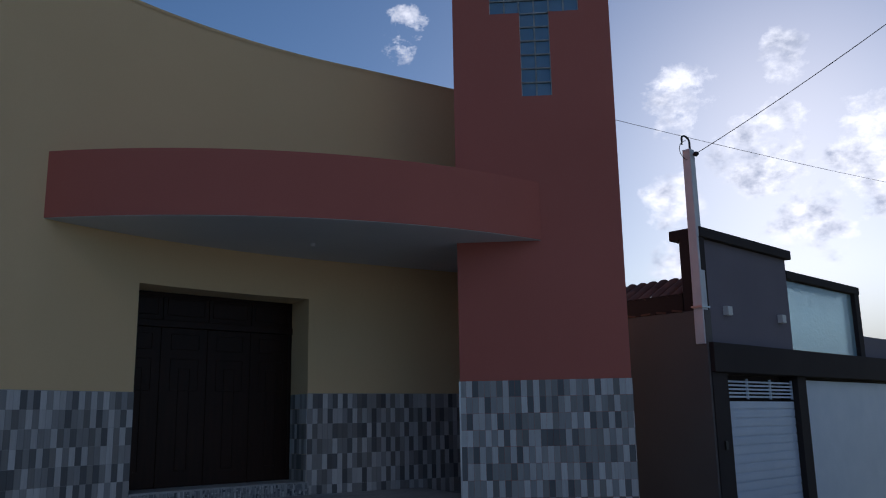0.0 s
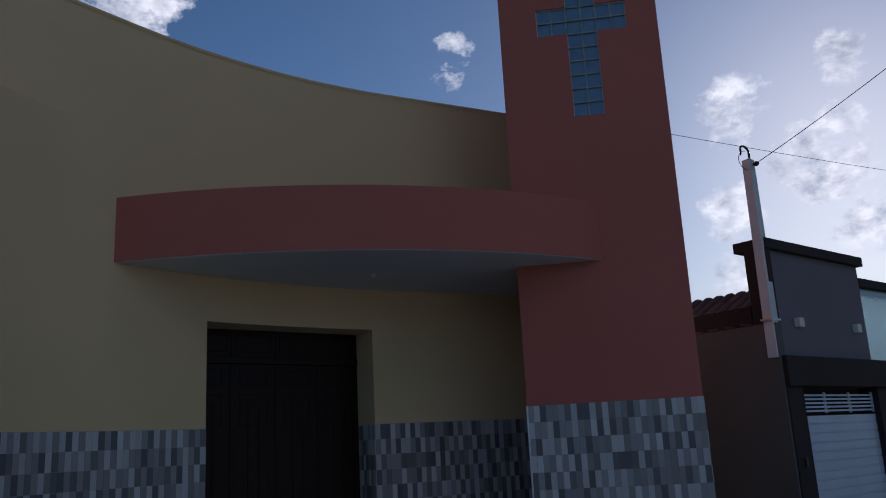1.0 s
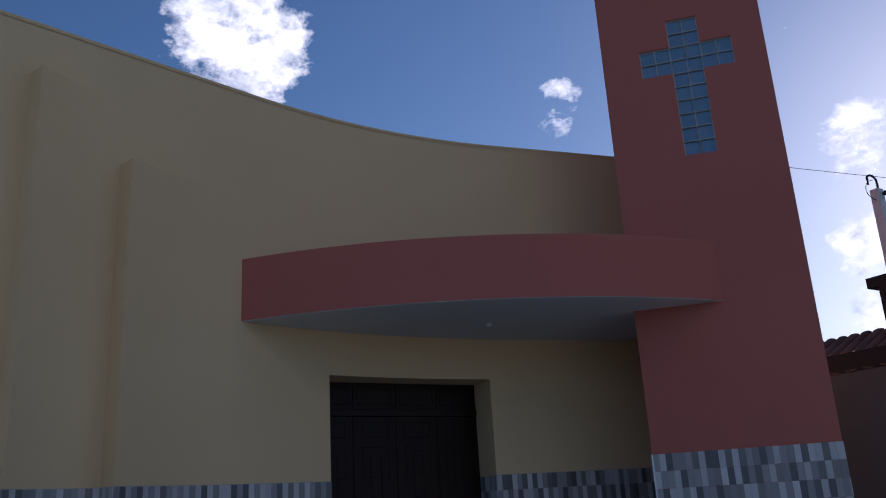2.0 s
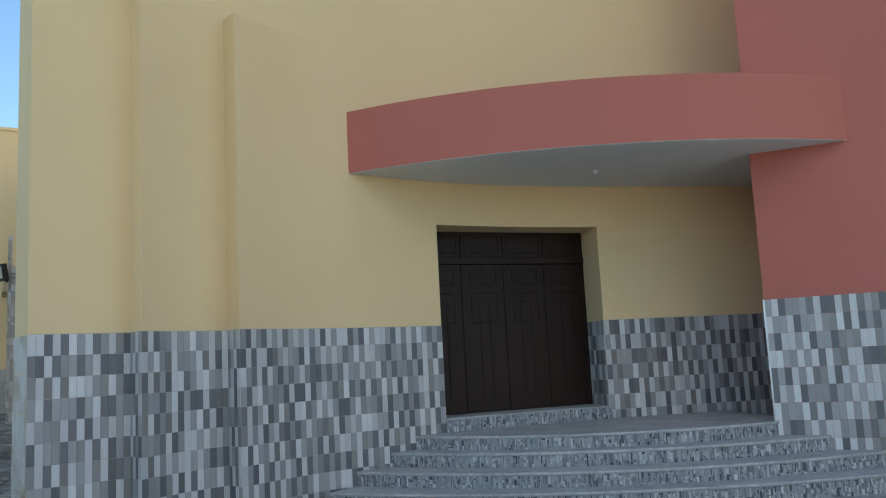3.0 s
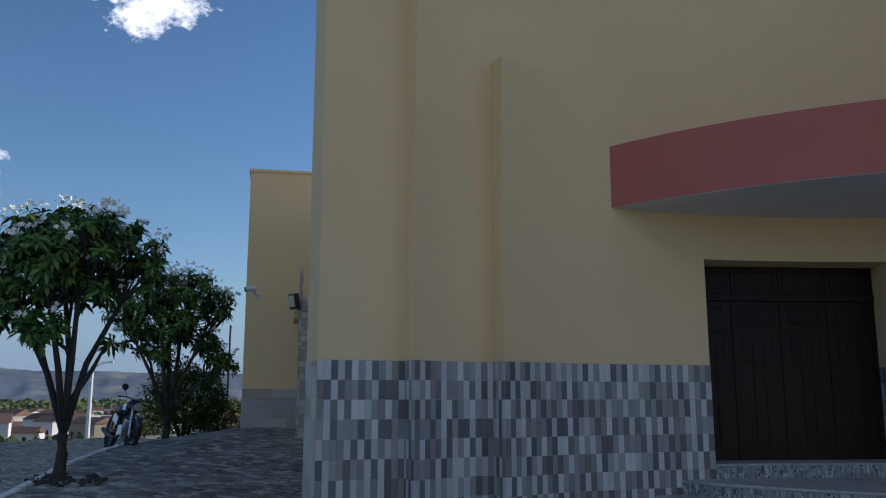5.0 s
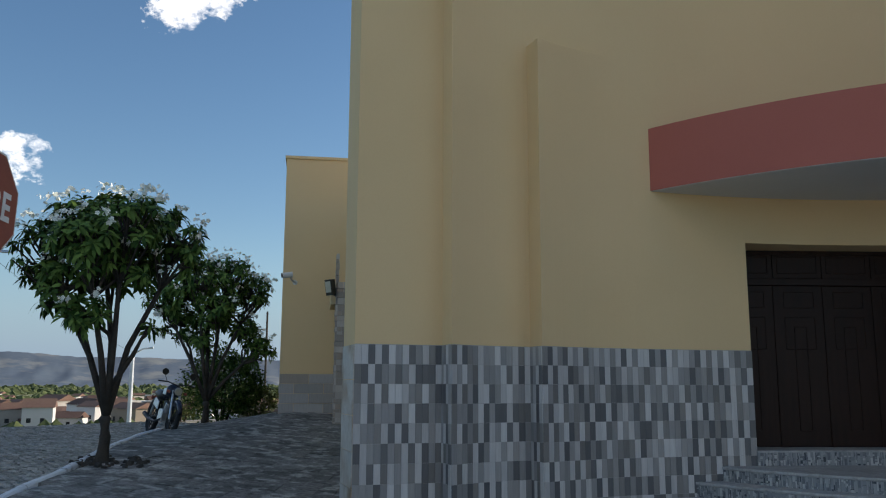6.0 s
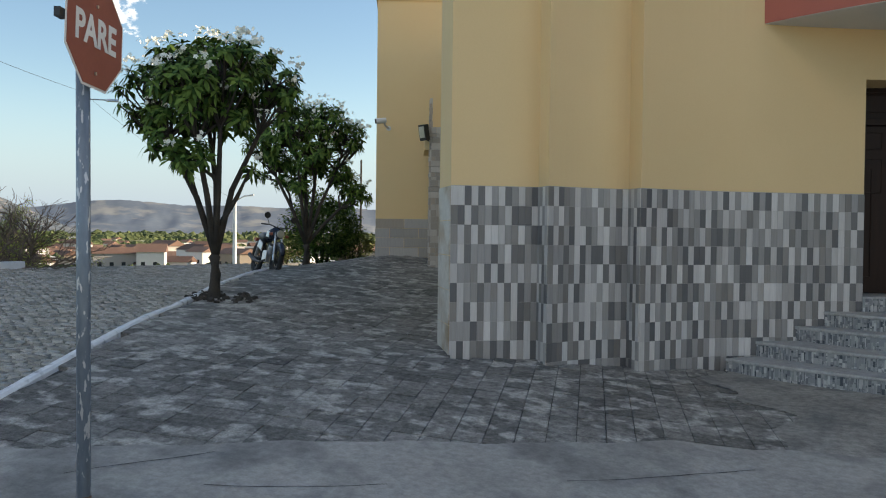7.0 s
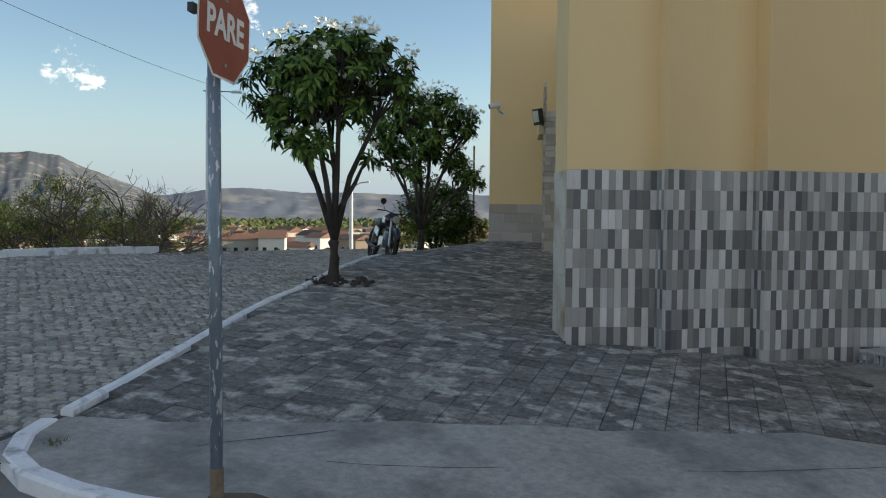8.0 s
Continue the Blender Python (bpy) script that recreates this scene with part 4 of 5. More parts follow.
flood = thing("flood_light", "black flood light with a glass front on the porch beam", "lamp")
fp = bearing(16.35, 6.6, 15.75)
fm = Matrix.Translation(fp) @ Matrix.Rotation(radians(-35), 4, 'Z') @ Matrix.Rotation(radians(10), 4, 'X')
a = Acc()
a.box((.20, .10, .30), fm)
part("housing", a, M_BLACK, flood, bevel=.01)
a = Acc()
a.box((.15, .012, .21), fm @ Matrix.Translation((0, -.052, .01)))
part("glass", a, M_CHROME, flood, "pale reflector glass")
a = Acc()
a.tube([fp + Vector((.0, .02, -.1)), Vector((PP.x, PP.y + .2, 3.4))], [.02, .02], 8)
part("arm", a, M_BLACK, flood)

# ---- trees ----


def leaf_quad(a_, base, way, up, ln, wd):
    side = way.cross(up)
    side = side.normalized() if side.length > 1e-4 else Vector((1, 0, 0))
    tip = base + way * ln - Vector((0, 0, ln * .18))
    mid = base + way * ln * .58 + up * ln * .04
    a_.add([base, mid + side * wd / 2, tip, mid - side * wd / 2], [(0, 1, 2, 3)])


def long_leaf(a_, base, way, up, ln, wd):
    """A tongue-shaped leaf that widens to two thirds of its length and droops at the tip."""
    side = way.cross(up)
    side = side.normalized() if side.length > 1e-4 else Vector((1, 0, 0))
    fall = Vector((0, 0, -1))
    p1, p2 = base + way * ln * .35 + up * ln * .05, base + way * ln * .72 + fall * ln * .06
    a_.add([base, p1 + side * wd * .34, p2 + side * wd * .5, base + way * ln + fall * ln * .26, p2 - side * wd * .5, p1 - side * wd * .34], [(0, 1, 5), (1, 2, 4, 5), (2, 3, 4)])


def whorl(crown, flowers, p, out, rng, size, bloom):
    """A rosette of leaves at a twig's end, with a loose flower head above it."""
    axis = (out + Vector((0, 0, .8))).normalized()
    q = axis.to_track_quat('Z', 'Y')
    for k in range(rng.randint(13, 18)):
        an = k * 2.4 + rng.uniform(-.3, .3)
        way = (q @ Vector((math.cos(an), math.sin(an), rng.uniform(-.75, .75)))).normalized()
        long_leaf(crown, p + axis * rng.uniform(-.07, .03), way, axis, size * rng.uniform(.65, 1.15), size * rng.uniform(.27, .36))
    if bloom:
        heart = p + axis * rng.uniform(.08, .19)
        for k in range(rng.randint(5, 10)):
            c = heart + Vector((rng.uniform(-.075, .075), rng.uniform(-.075, .075), rng.uniform(-.03, .06)))
            face = Vector((rng.gauss(0, .7), rng.gauss(-.5, .6), rng.gauss(.5, .5))).normalized()
            fq = face.to_track_quat('Z', 'Y')
            for j in range(5):
                w3 = fq @ Vector((math.cos(j * 1.2566), math.sin(j * 1.2566), .15))
                leaf_quad(flowers, c, w3, face, .036, .026)


def frangipani(label, base, fork, lobes, seed, per_lobe, size):
    """Several stems rise from a short trunk, each to lobes of leaf rosettes; lobes: (across, away, height, radius)."""
    rng = random.Random(seed)
    t = thing("frangipani_tree", label, "tree", "frangipani trees on the pavement", at=Matrix.Translation(base))
    across_, away_ = Vector((.87, .5, 0)), Vector((-.5, .87, 0))
    trunk = Acc()
    trunk.tube([(0, 0, -.15), (.0, 0, .06), (.015, .01, fork * .5), (.0, 0, fork * .85), (0, 0, fork + .04)], [.115, .085, .07, .078, .05], 12)
    part("trunk", trunk, M_BARK, t, smooth=True)
    crown, flowers, twigs = Acc(), Acc(), Acc()
    mids = []
    top_z = max(l[2] + l[3] for l in lobes)
    for i, (lx, ly, lz, lr) in enumerate(lobes):
        c = across_ * lx + away_ * ly + Vector((0, 0, lz))
        near = [m for m in mids if (m[0] - c).xy.length < .5 and m[0].z < lz - .3]
        start, r0 = (min(near, key=lambda m: (m[0] - c).length) if near and i > 4 else (Vector((rng.uniform(-.02, .02), rng.uniform(-.02, .02), fork - .05)), .046))
        rise = c - start
        m1 = start + Vector((rise.x * .32, rise.y * .32, rise.z * .36)) + Vector((rng.uniform(-.05, .05), rng.uniform(-.05, .05), 0))
        m2 = start + Vector((rise.x * .68, rise.y * .68, rise.z * .68)) + Vector((rng.uniform(-.05, .05), rng.uniform(-.05, .05), 0))
        limb = Acc()
        limb.tube([start, m1, m2, c], [r0, r0 * .82, r0 * .62, .014], 8)
        part("limb", limb, M_BARK, t, smooth=True)
        mids += [(m1, r0 * .7), (m2, r0 * .55)]
        for k in range(round(per_lobe * (lr / .42) ** 2)):
            v = Vector((rng.gauss(0, 1), rng.gauss(0, 1), rng.gauss(.1, 1))).normalized() * rng.uniform(.45, 1.0) ** .6
            p = c + Vector((v.x * lr * 1.08, v.y * lr * 1.08, v.z * lr * .95))
            s0 = m2 if v.z < 0 and rng.random() < .6 else m2 + (c - m2) * rng.uniform(.3, 1)
            twigs.tube([s0, s0 + (p - s0) * .55 + Vector((0, 0, -.03)), p], [.015, .012, .009], 5, False)
            out = Vector((p.x * .6, p.y * .6, 0)) + v
            top = p.z > top_z - .75
            whorl(crown, flowers, p, out.normalized(), rng, size, v.z > -.2 and rng.random() < (.6 if top else .18))
    tagged(part("twig_tangle", twigs, M_BARK, t), kind="stuff")
    tagged(part("crown", crown, M_LEAF, t, "long dark green leaves in rosettes"), kind="stuff")
    tagged(part("blossom", flowers, M_FLOWER, t, "white flower clusters"), kind="stuff")
    return t


tb = Vector((-5.74, 9.80))
tz = path_z(*tb)
frangipani("frangipani tree with dark leaves and white blossom in the pavement", (tb.x, tb.y, tz), .62,
           [(-.88, 0, 2.62, .38), (-.35, -.45, 2.68, .44), (.12, -.4, 2.95, .42), (.76, .15, 2.92, .36), (-.1, .3, 3.16, .36), (-.58, .3, 3.0, .40), (.42, .1, 3.14, .34),
            (.95, -.1, 2.62, .22), (-.6, -.15, 2.15, .36), (-.1, .45, 2.6, .42), (.35, .45, 2.7, .36), (-.3, -.25, 1.85, .28), (.22, -.2, 2.38, .32), (.44, 0, 1.68, .11), (-.85, .1, 2.3, .26)], 5, 33, .165)
t2 = Vector((-7.62, 16.9))
tz2 = path_z(*t2)
frangipani("smaller frangipani tree with white blossom behind the motorcycle", (t2.x, t2.y, tz2), .5,
           [(-.9, 0, 2.6, .44), (-.35, -.4, 3.0, .46), (.35, -.2, 3.15, .46), (.9, .1, 2.85, .44), (0, .4, 3.25, .42), (-.6, .3, 2.15, .42), (.4, .3, 2.4, .46),
            (.1, -.4, 2.4, .46), (1.1, 0, 1.62, .34), (.8, .2, 2.0, .36), (-.1, .1, 1.8, .34), (-.62, -.2, 2.75, .44)], 9, 30, .175)
# earth, stones and litter at the foot of the nearer tree
pit = Acc()
rng = random.Random(21)
for k in range(60):
    an, r = rng.uniform(0, 6.28), rng.uniform(.05, .42)
    x, y = tb.x + r * math.cos(an) * 1.2 + .1, tb.y + r * math.sin(an)
    pit.box((rng.uniform(.03, .1), rng.uniform(.03, .08), rng.uniform(.02, .05)), Matrix.Translation((x, y, path_z(x, y) + .012)) @ Euler((rng.uniform(-.4, .4), rng.uniform(-.4, .4), an)).to_matrix().to_4x4(), .7)
tagged(part("tree_pit_rubble", pit, M_BARK), "dark clods and dry litter round the tree foot", "rubble", kind="stuff")


def bush(name, label, at, rx, rz, n_, size, material, seed):
    rng = random.Random(seed)
    t = thing(name, label, "shrub", at=Matrix.Translation(at))
    stem = Acc()
    for k in range(6):
        an = k * 1.05
        stem.tube([(0.05 * math.cos(an), .05 * math.sin(an), -.2), (rx * .4 * math.cos(an), rx * .4 * math.sin(an), rz * 1.1)], [.03, .012], 5)
    part("stems", stem, M_BARK, t)
    cr = Acc()
    for k in range(n_):
        v = Vector((rng.gauss(0, 1), rng.gauss(0, 1), rng.gauss(.1, 1))).normalized() * rng.uniform(.5, 1.0)
        wob = 1 + .2 * math.sin(4 * v.x + seed) * math.cos(3 * v.z)
        p = Vector((v.x * rx * wob, v.y * rx * wob, rz + v.z * rz * wob))
        w3 = Vector((rng.gauss(0, 1), rng.gauss(0, 1), rng.gauss(.2, .7))).normalized()
        leaf_quad(cr, p, w3, Vector((0, 0, 1)), size * rng.uniform(.6, 1.2), size * .5)
    tagged(part("crown", cr, material, t, "dense small leaves"), kind="stuff")
    return t


b1 = bearing(23.2, -1.6, 21.5)
bush("clipped_tree", "rounded dark green clipped tree behind the motorcycle", (b1.x, b1.y, land_z(b1.x, b1.y) + .2), 1.0, .95, 6500, .12, M_LEAF, 31)
b2 = bearing(21.2, -1.6, 22.5)
bush("shrub", "bright green shrub beside the side wing", (b2.x, b2.y, land_z(b2.x, b2.y) + .1), .75, .55, 1300, .14, M_LEAF2, 32)
b3 = bearing(25.8, -2.2, 23.5)
bush("shrub", "low green shrub at the top of the slope", (b3.x, b3.y, land_z(b3.x, b3.y) + .1), .8, .45, 1100, .14, M_LEAF2, 33)


def bare_tree(label, at, height, spread, seed, leafy):
    rng = random.Random(seed)
    t = thing("dry_tree", label, "tree", "dry trees beyond the street", at=Matrix.Translation(at))
    wood, fine, tips = Acc(), Acc(), []

    def grow(p, way, ln, r, depth):
        q = p + way * ln
        (wood if depth < 2 else fine).tube([p, p + way * ln * .5 + Vector((rng.uniform(-.05, .05), rng.uniform(-.05, .05), 0)) * ln, q], [r, r * .85, r * .7], 5 if depth < 2 else 3, False)
        if depth >= 6:
            tips.append((q, way))
            return
        for _ in range(3 if depth < 3 else 2):
            v = (way + Vector((rng.gauss(0, .62), rng.gauss(0, .62), rng.gauss(.05, .32)))).normalized()
            grow(q if rng.random() < .6 else p + way * ln * rng.uniform(.5, 1), v, ln * rng.uniform(.6, .85), r * .66, depth + 1)
    for k in range(6):
        an = k * 1.047 + rng.uniform(-.3, .3)
        grow(Vector((0, 0, 0)), Vector((math.cos(an) * spread, math.sin(an) * spread, 1)).normalized(), height * .3, .05, 0)
    part("branches", wood, M_TWIG, t)
    tagged(part("twig_tangle", fine, M_TWIG, t, "tangle of bare twigs"), kind="stuff")
    if leafy:
        cr = Acc()
        for q, way in tips:
            for _ in range(leafy):
                w3 = Vector((rng.gauss(0, 1), rng.gauss(0, 1), rng.gauss(0, 1))).normalized()
                leaf_quad(cr, q - way * rng.uniform(0, .25) + w3 * rng.uniform(0, .1), w3, Vector((0, 0, 1)), .06, .026)
        tagged(part("crown", cr, M_LEAF3, t, "thin yellow-green leaves"), kind="stuff")


for az, el, dist, hgt, sp, seed, leafy, lab in ((43.4, -2.0, 17.5, 2.35, 1.6, 41, 0, "bare spreading dry tree at the edge of the slope"),
                                              (47.3, -2.4, 19.0, 2.5, 1.0, 42, 20, "half-bare tree with thin yellow-green leaves"),
                                              (52.0, -2.4, 20.0, 2.4, 1.0, 43, 20, "half-bare tree with thin yellow-green leaves")):
    p = bearing(az, el, dist, 1.68)
    bare_tree(lab, (p.x, p.y, land_z(p.x, p.y)), hgt + p.z - land_z(p.x, p.y), sp, seed, leafy)
# whitewashed edging along the far side of the street
edge = Acc()
pts = [(-10.32, 5.5), (-10.3, 8.0), (-10.28, 10.3), (-10.26, 11.5)]
pr = resample(pts, .5)
for p, q in zip(pr, pr[1:]):
    z = path_z(*p)
    edge.box((.16, math.hypot(q[0] - p[0], q[1] - p[1]) - .02, .36), Matrix.Translation(((p[0] + q[0]) / 2, (p[1] + q[1]) / 2, z - .155)) @ Matrix.Rotation(math.atan2(q[1] - p[1], q[0] - p[0]) - math.pi / 2, 4, 'Z'), .92)
tagged(part("street_edging", edge, M_KERB), "whitewashed stone edging above the slope", "kerb", kind="structure")

# ---- motorcycle ----
mb = Vector((-7.36, 14.38))
moto = thing("motorcycle", "small black motorcycle with grey side panels parked by the kerb", "motorcycle",
             at=Matrix.Translation((mb.x, mb.y, path_z(mb.x, mb.y) - .1)) @ Matrix.Rotation(radians(-46), 4, 'Z') @ Matrix.Rotation(radians(-11), 4, 'X') @ Matrix.Scale(.92, 4))


def wheel(x):
    wv = part("wheel", Acc(), M_RUBBER, moto)
    ty = Acc()
    ring = [Vector((x + .27 * math.cos(k * math.pi / 14), 0, .31 + .27 * math.sin(k * math.pi / 14))) for k in range(29)]
    ty.tube(ring, [.05] * 29, 8, False)
    part("tyre", ty, M_RUBBER, wv, smooth=True)
    rm = Acc()
    rm.tube([Vector((x + .215 * math.cos(k * math.pi / 14), 0, .31 + .215 * math.sin(k * math.pi / 14))) for k in range(29)], [.018] * 29, 6, False)
    for k in range(10):
        an = k * math.pi / 5
        rm.tube([(x, 0, .31), (x + .21 * math.cos(an), 0, .31 + .21 * math.sin(an))], [.008, .008], 4)
    rm.tube([(x, -.06, .31), (x, .06, .31)], [.05, .05], 10)
    part("rim", rm, M_BLACK, wv)


wheel(.66)
wheel(-.62)
for nm, pts, rad, mt in (("fork_leg", [(.66, .07, .31), (.50, .07, .86)], [.024, .022], M_CHROME), ("fork_leg", [(.66, -.07, .31), (.50, -.07, .86)], [.024, .022], M_CHROME),
                         ("exhaust", [(.2, -.1, .3), (0, -.14, .24), (-.4, -.15, .28), (-.72, -.16, .38)], [.02, .025, .04, .045], M_BLACK),
                         ("handlebar", [(.36, .36, 1.0), (.44, .2, 1.01), (.47, 0, .96), (.44, -.2, 1.01), (.36, -.36, 1.0)], [.016, .012, .012, .012, .016], M_BLACK),
                         ("swing_arm", [(-.1, .08, .36), (-.62, .08, .31)], [.022, .02], M_BLACK), ("swing_arm", [(-.1, -.08, .36), (-.62, -.08, .31)], [.022, .02], M_BLACK),
                         ("shock", [(-.5, .1, .36), (-.36, .1, .68)], [.028, .028], M_CHROME), ("shock", [(-.5, -.1, .36), (-.36, -.1, .68)], [.028, .028], M_CHROME),
                         ("frame_tube", [(.45, 0, .82), (.2, 0, .42), (-.1, 0, .34), (-.3, 0, .66), (-.62, 0, .72)], [.022] * 5, M_BLACK),
                         ("side_stand", [(.0, .1, .3), (-.06, .26, .02)], [.012, .012], M_BLACK)):
    part(nm, sweep(pts, rad), mt, moto)
a = Acc()
a.tube([(.42, 0, .80), (.32, 0, .86), (.12, 0, .84), (-.08, 0, .74)], [.07, .14, .13, .07], 12)
part("tank", a, M_TANK, moto, "dark blue lacquered tank", smooth=True)
a = Acc()
a.tube([(-.04, 0, .78), (-.25, 0, .765), (-.5, 0, .80), (-.72, 0, .82)], [.07, .11, .10, .05], 10)
part("seat", a, M_BLACK, moto, smooth=True)
a = Acc()
a.box((.26, .2, .24), Matrix.Translation((.08, 0, .38)))
a.tube([(.16, 0, .44), (.26, 0, .62)], [.075, .085], 10)
part("engine", a, M_CHROME, moto, bevel=.02)
for sy in (1, -1):
    a = Acc()
    a.box((.34, .03, .16), Matrix.Translation((-.22, .12 * sy, .6)) @ Matrix.Rotation(.3, 4, 'Y'), .8)
    part("side_panel", a, M_CHROME, moto, "silver grey side panel", bevel=.012)
    a = Acc()
    a.box((.2, .02, .12), Matrix.Translation((.2, .135 * sy, .83)) @ Matrix.Rotation(.1, 4, 'Y'), .8)
    part("tank_shroud", a, M_CHROME, moto, "pale tank shroud", bevel=.012)
a = Acc()
a.tube([(.47, 0, .86), (.56, 0, .85), (.59, 0, .85)], [.06, .095, .085], 14)
hl = part("headlight", a, M_BLACK, moto)
a = Acc()
a.tube([(.588, 0, .85), (.60, 0, .85)], [.08, .07], 14)
part("lens", a, M_CHROME, hl)
a = Acc()
a.tube([Vector((.66 + .34 * math.cos(an), 0, .31 + .34 * math.sin(an))) for an in [radians(20 + 14 * k) for k in range(9)]], [.035, .05, .055, .055, .055, .055, .05, .045, .03], 8)
part("front_mudguard", a, M_TANK, moto, smooth=True)
a = Acc()
a.tube([Vector((-.62 + .36 * math.cos(an), 0, .31 + .36 * math.sin(an))) for an in [radians(60 + 14 * k) for k in range(9)]], [.04, .055, .06, .06, .06, .055, .05, .045, .03], 8)
part("rear_mudguard", a, M_BLACK, moto, smooth=True)
for sy in (1, -1):
    mr_ = part("mirror", sweep([(.42, .22 * sy, 1.02), (.40, .28 * sy, 1.16)], [.006, .006], 6), M_BLACK, moto)
    a = Acc()
    a.tube([(.41, .28 * sy, 1.19), (.395, .28 * sy, 1.19)], [.065, .06], 12)
    part("glass", a, M_BLACK, mr_)
    a = Acc()
    a.tube([(.5, .14 * sy, .83), (.5, .2 * sy, .83)], [.03, .025], 8)
    part("indicator", a, M_SIGNRED, moto)
a = Acc()
a.box((.05, .16, .07), Matrix.Translation((-.8, 0, .72)))
part("tail_light", a, M_SIGNRED, moto, bevel=.01)

# ---- distance ----
lamp_post = thing("street_lamp", "slim pale street lamp with a single short arm", "street lamp")
lp0 = bearing(28.93, -2.0, 40)
a = Acc()
a.tube([(lp0.x, lp0.y, land_z(lp0.x, lp0.y) - .2), (lp0.x, lp0.y, 3.1)], [.13, .08], 8)
part("pole", a, M_POST, lamp_post)
a = Acc()
a.tube([(lp0.x, lp0.y, 3.05), (lp0.x + .4, lp0.y + .1, 3.3), (lp0.x + .85, lp0.y + .2, 3.36)], [.04, .035, .05], 6)
part("arm", a, M_POST, lamp_post)
far_post = thing("utility_post", "thin dark utility post beyond the side wing", "utility post")
fp0 = bearing(20.55, -1.8, 38)
a = Acc()
a.tube([(fp0.x, fp0.y, land_z(fp0.x, fp0.y) - .2), (fp0.x, fp0.y, 4.9)], [.06, .045], 8)
part("pole", a, M_BARK, far_post)
a = Acc()
a.tube([(fp0.x, fp0.y, 4.85), (fp0.x, fp0.y, 4.97)], [.06, .03], 8)
part("cap", a, M_BARK, far_post)


def far_house(x, y, yaw, wx, wy, h, roof_kind):
    z = land_z(x, y)
    t = thing("far_house", "small plastered town house with a clay tile roof" if roof_kind else "small flat-roofed plastered town house", "house", "town houses in the valley",
              at=Matrix.Translation((x, y, z - .3)) @ Matrix.Rotation(yaw, 4, 'Z'))
    part("wall", solid((wx, wy, h + .3), Matrix.Translation((0, 0, h / 2))), M_PLASTER, t)
    a_ = Acc()
    if roof_kind:
        e, hh = .4, wy * .24
        X, Y = wx / 2 + e, wy / 2 + e
        a_.add([(-X, -Y, h), (X, -Y, h), (X, Y, h), (-X, Y, h), (-X, 0, h + hh), (X, 0, h + hh)], [(0, 1, 5, 4), (2, 3, 4, 5), (0, 4, 3), (1, 2, 5), (0, 3, 2, 1)])
        part("roof", a_, M_ROOFFAR, t)
    else:
        a_.box((wx + .2, wy + .2, .25), Matrix.Translation((0, 0, h + .2)))
        part("roof", a_, M_PLASTER, t)
    for k in range(max(1, int(wx // 3))):
        part("window", solid((1.0, .08, 1.1), Matrix.Translation((-wx / 2 + 1.6 + k * 3, -wy / 2 - .02, h * .52))), M_DARKGLASS, t)


rng = random.Random(77)
for k in range(230):
    az = rng.uniform(17, 58)
    dist = rng.choice((rng.uniform(250, 350), rng.uniform(230, 450), rng.uniform(350, 850)))
    p = bearing(az, 0, dist)
    far_house(p.x, p.y, rng.uniform(-.5, .9), rng.uniform(6, 13), rng.uniform(6, 9), rng.uniform(2.7, 3.6) if rng.random() < .8 else rng.uniform(5, 6.5), rng.random() < .68)
scrub = Acc()
for k in range(5200):
    az, u = rng.uniform(12, 60), rng.random()
    dist = 60 * (2400 / 60) ** u
    p = bearing(az, 0, dist)
    z = land_z(p.x, p.y)
    r = rng.uniform(.7, 2.4) * (1 + dist / 500)
    ring = 6
    vs = [(p.x, p.y, z + r * rng.uniform(.7, 1.2))]
    for lvl, rr in ((.6, .75), (.1, 1.0)):
        for i in range(ring):
            an = 6.283 * i / ring + rng.uniform(-.3, .3)
            q = rr * r * rng.uniform(.7, 1.3)
            vs.append((p.x + q * math.cos(an), p.y + q * math.sin(an), z + r * lvl * rng.uniform(.6, 1.3) - .2))
    fs = [(0, 1 + i, 1 + (i + 1) % ring) for i in range(ring)] + [(1 + i, 1 + ring + i, 1 + ring + (i + 1) % ring, 1 + (i + 1) % ring) for i in range(ring)]
    scrub.add(vs, fs)
tagged(part("far_scrub", scrub, M_SCRUB), "green scrub and trees over the plain", "scrub", kind="stuff")


def ridge(name, label, az0, az1, dist, crest, depth, material, seed):
    """A range of hills: crest gives the height in degrees at each bearing."""
    a_, n_, m_ = Acc(), 300, 34
    for i in range(n_ + 1):
        az = az0 + (az1 - az0) * i / n_
        top = crest(az) + .10 * noise.noise(Vector((az * .9, seed, 0))) + .05 * noise.noise(Vector((az * 3.1, seed, 4)))
        for j in range(m_ + 1):
            u = j / m_
            d = dist - depth * (1 - u)
            rise = u ** 1.5
            gully = (.06 * noise.noise(Vector((az * 1.1 + u * 1.5, u * 3.0, seed))) + .03 * noise.noise(Vector((az * 2.6 + u * 2, u * 8.0, seed + 2)))) * math.sin(math.pi * u)
            el = -.25 + (top + .25) * max(0, rise + gully)
            a_.v.append(tuple(bearing(az, el, d)))
    for i in range(n_):
        for j in range(m_):
            k = i * (m_ + 1) + j
            a_.f.append((k, k + 1, k + m_ + 2, k + m_ + 1))
    return tagged(part(name, a_, material, smooth=True), label, "hill", kind="structure")


def bump(az, c, wd, h):
    return h * math.exp(-((az - c) / wd) ** 2)


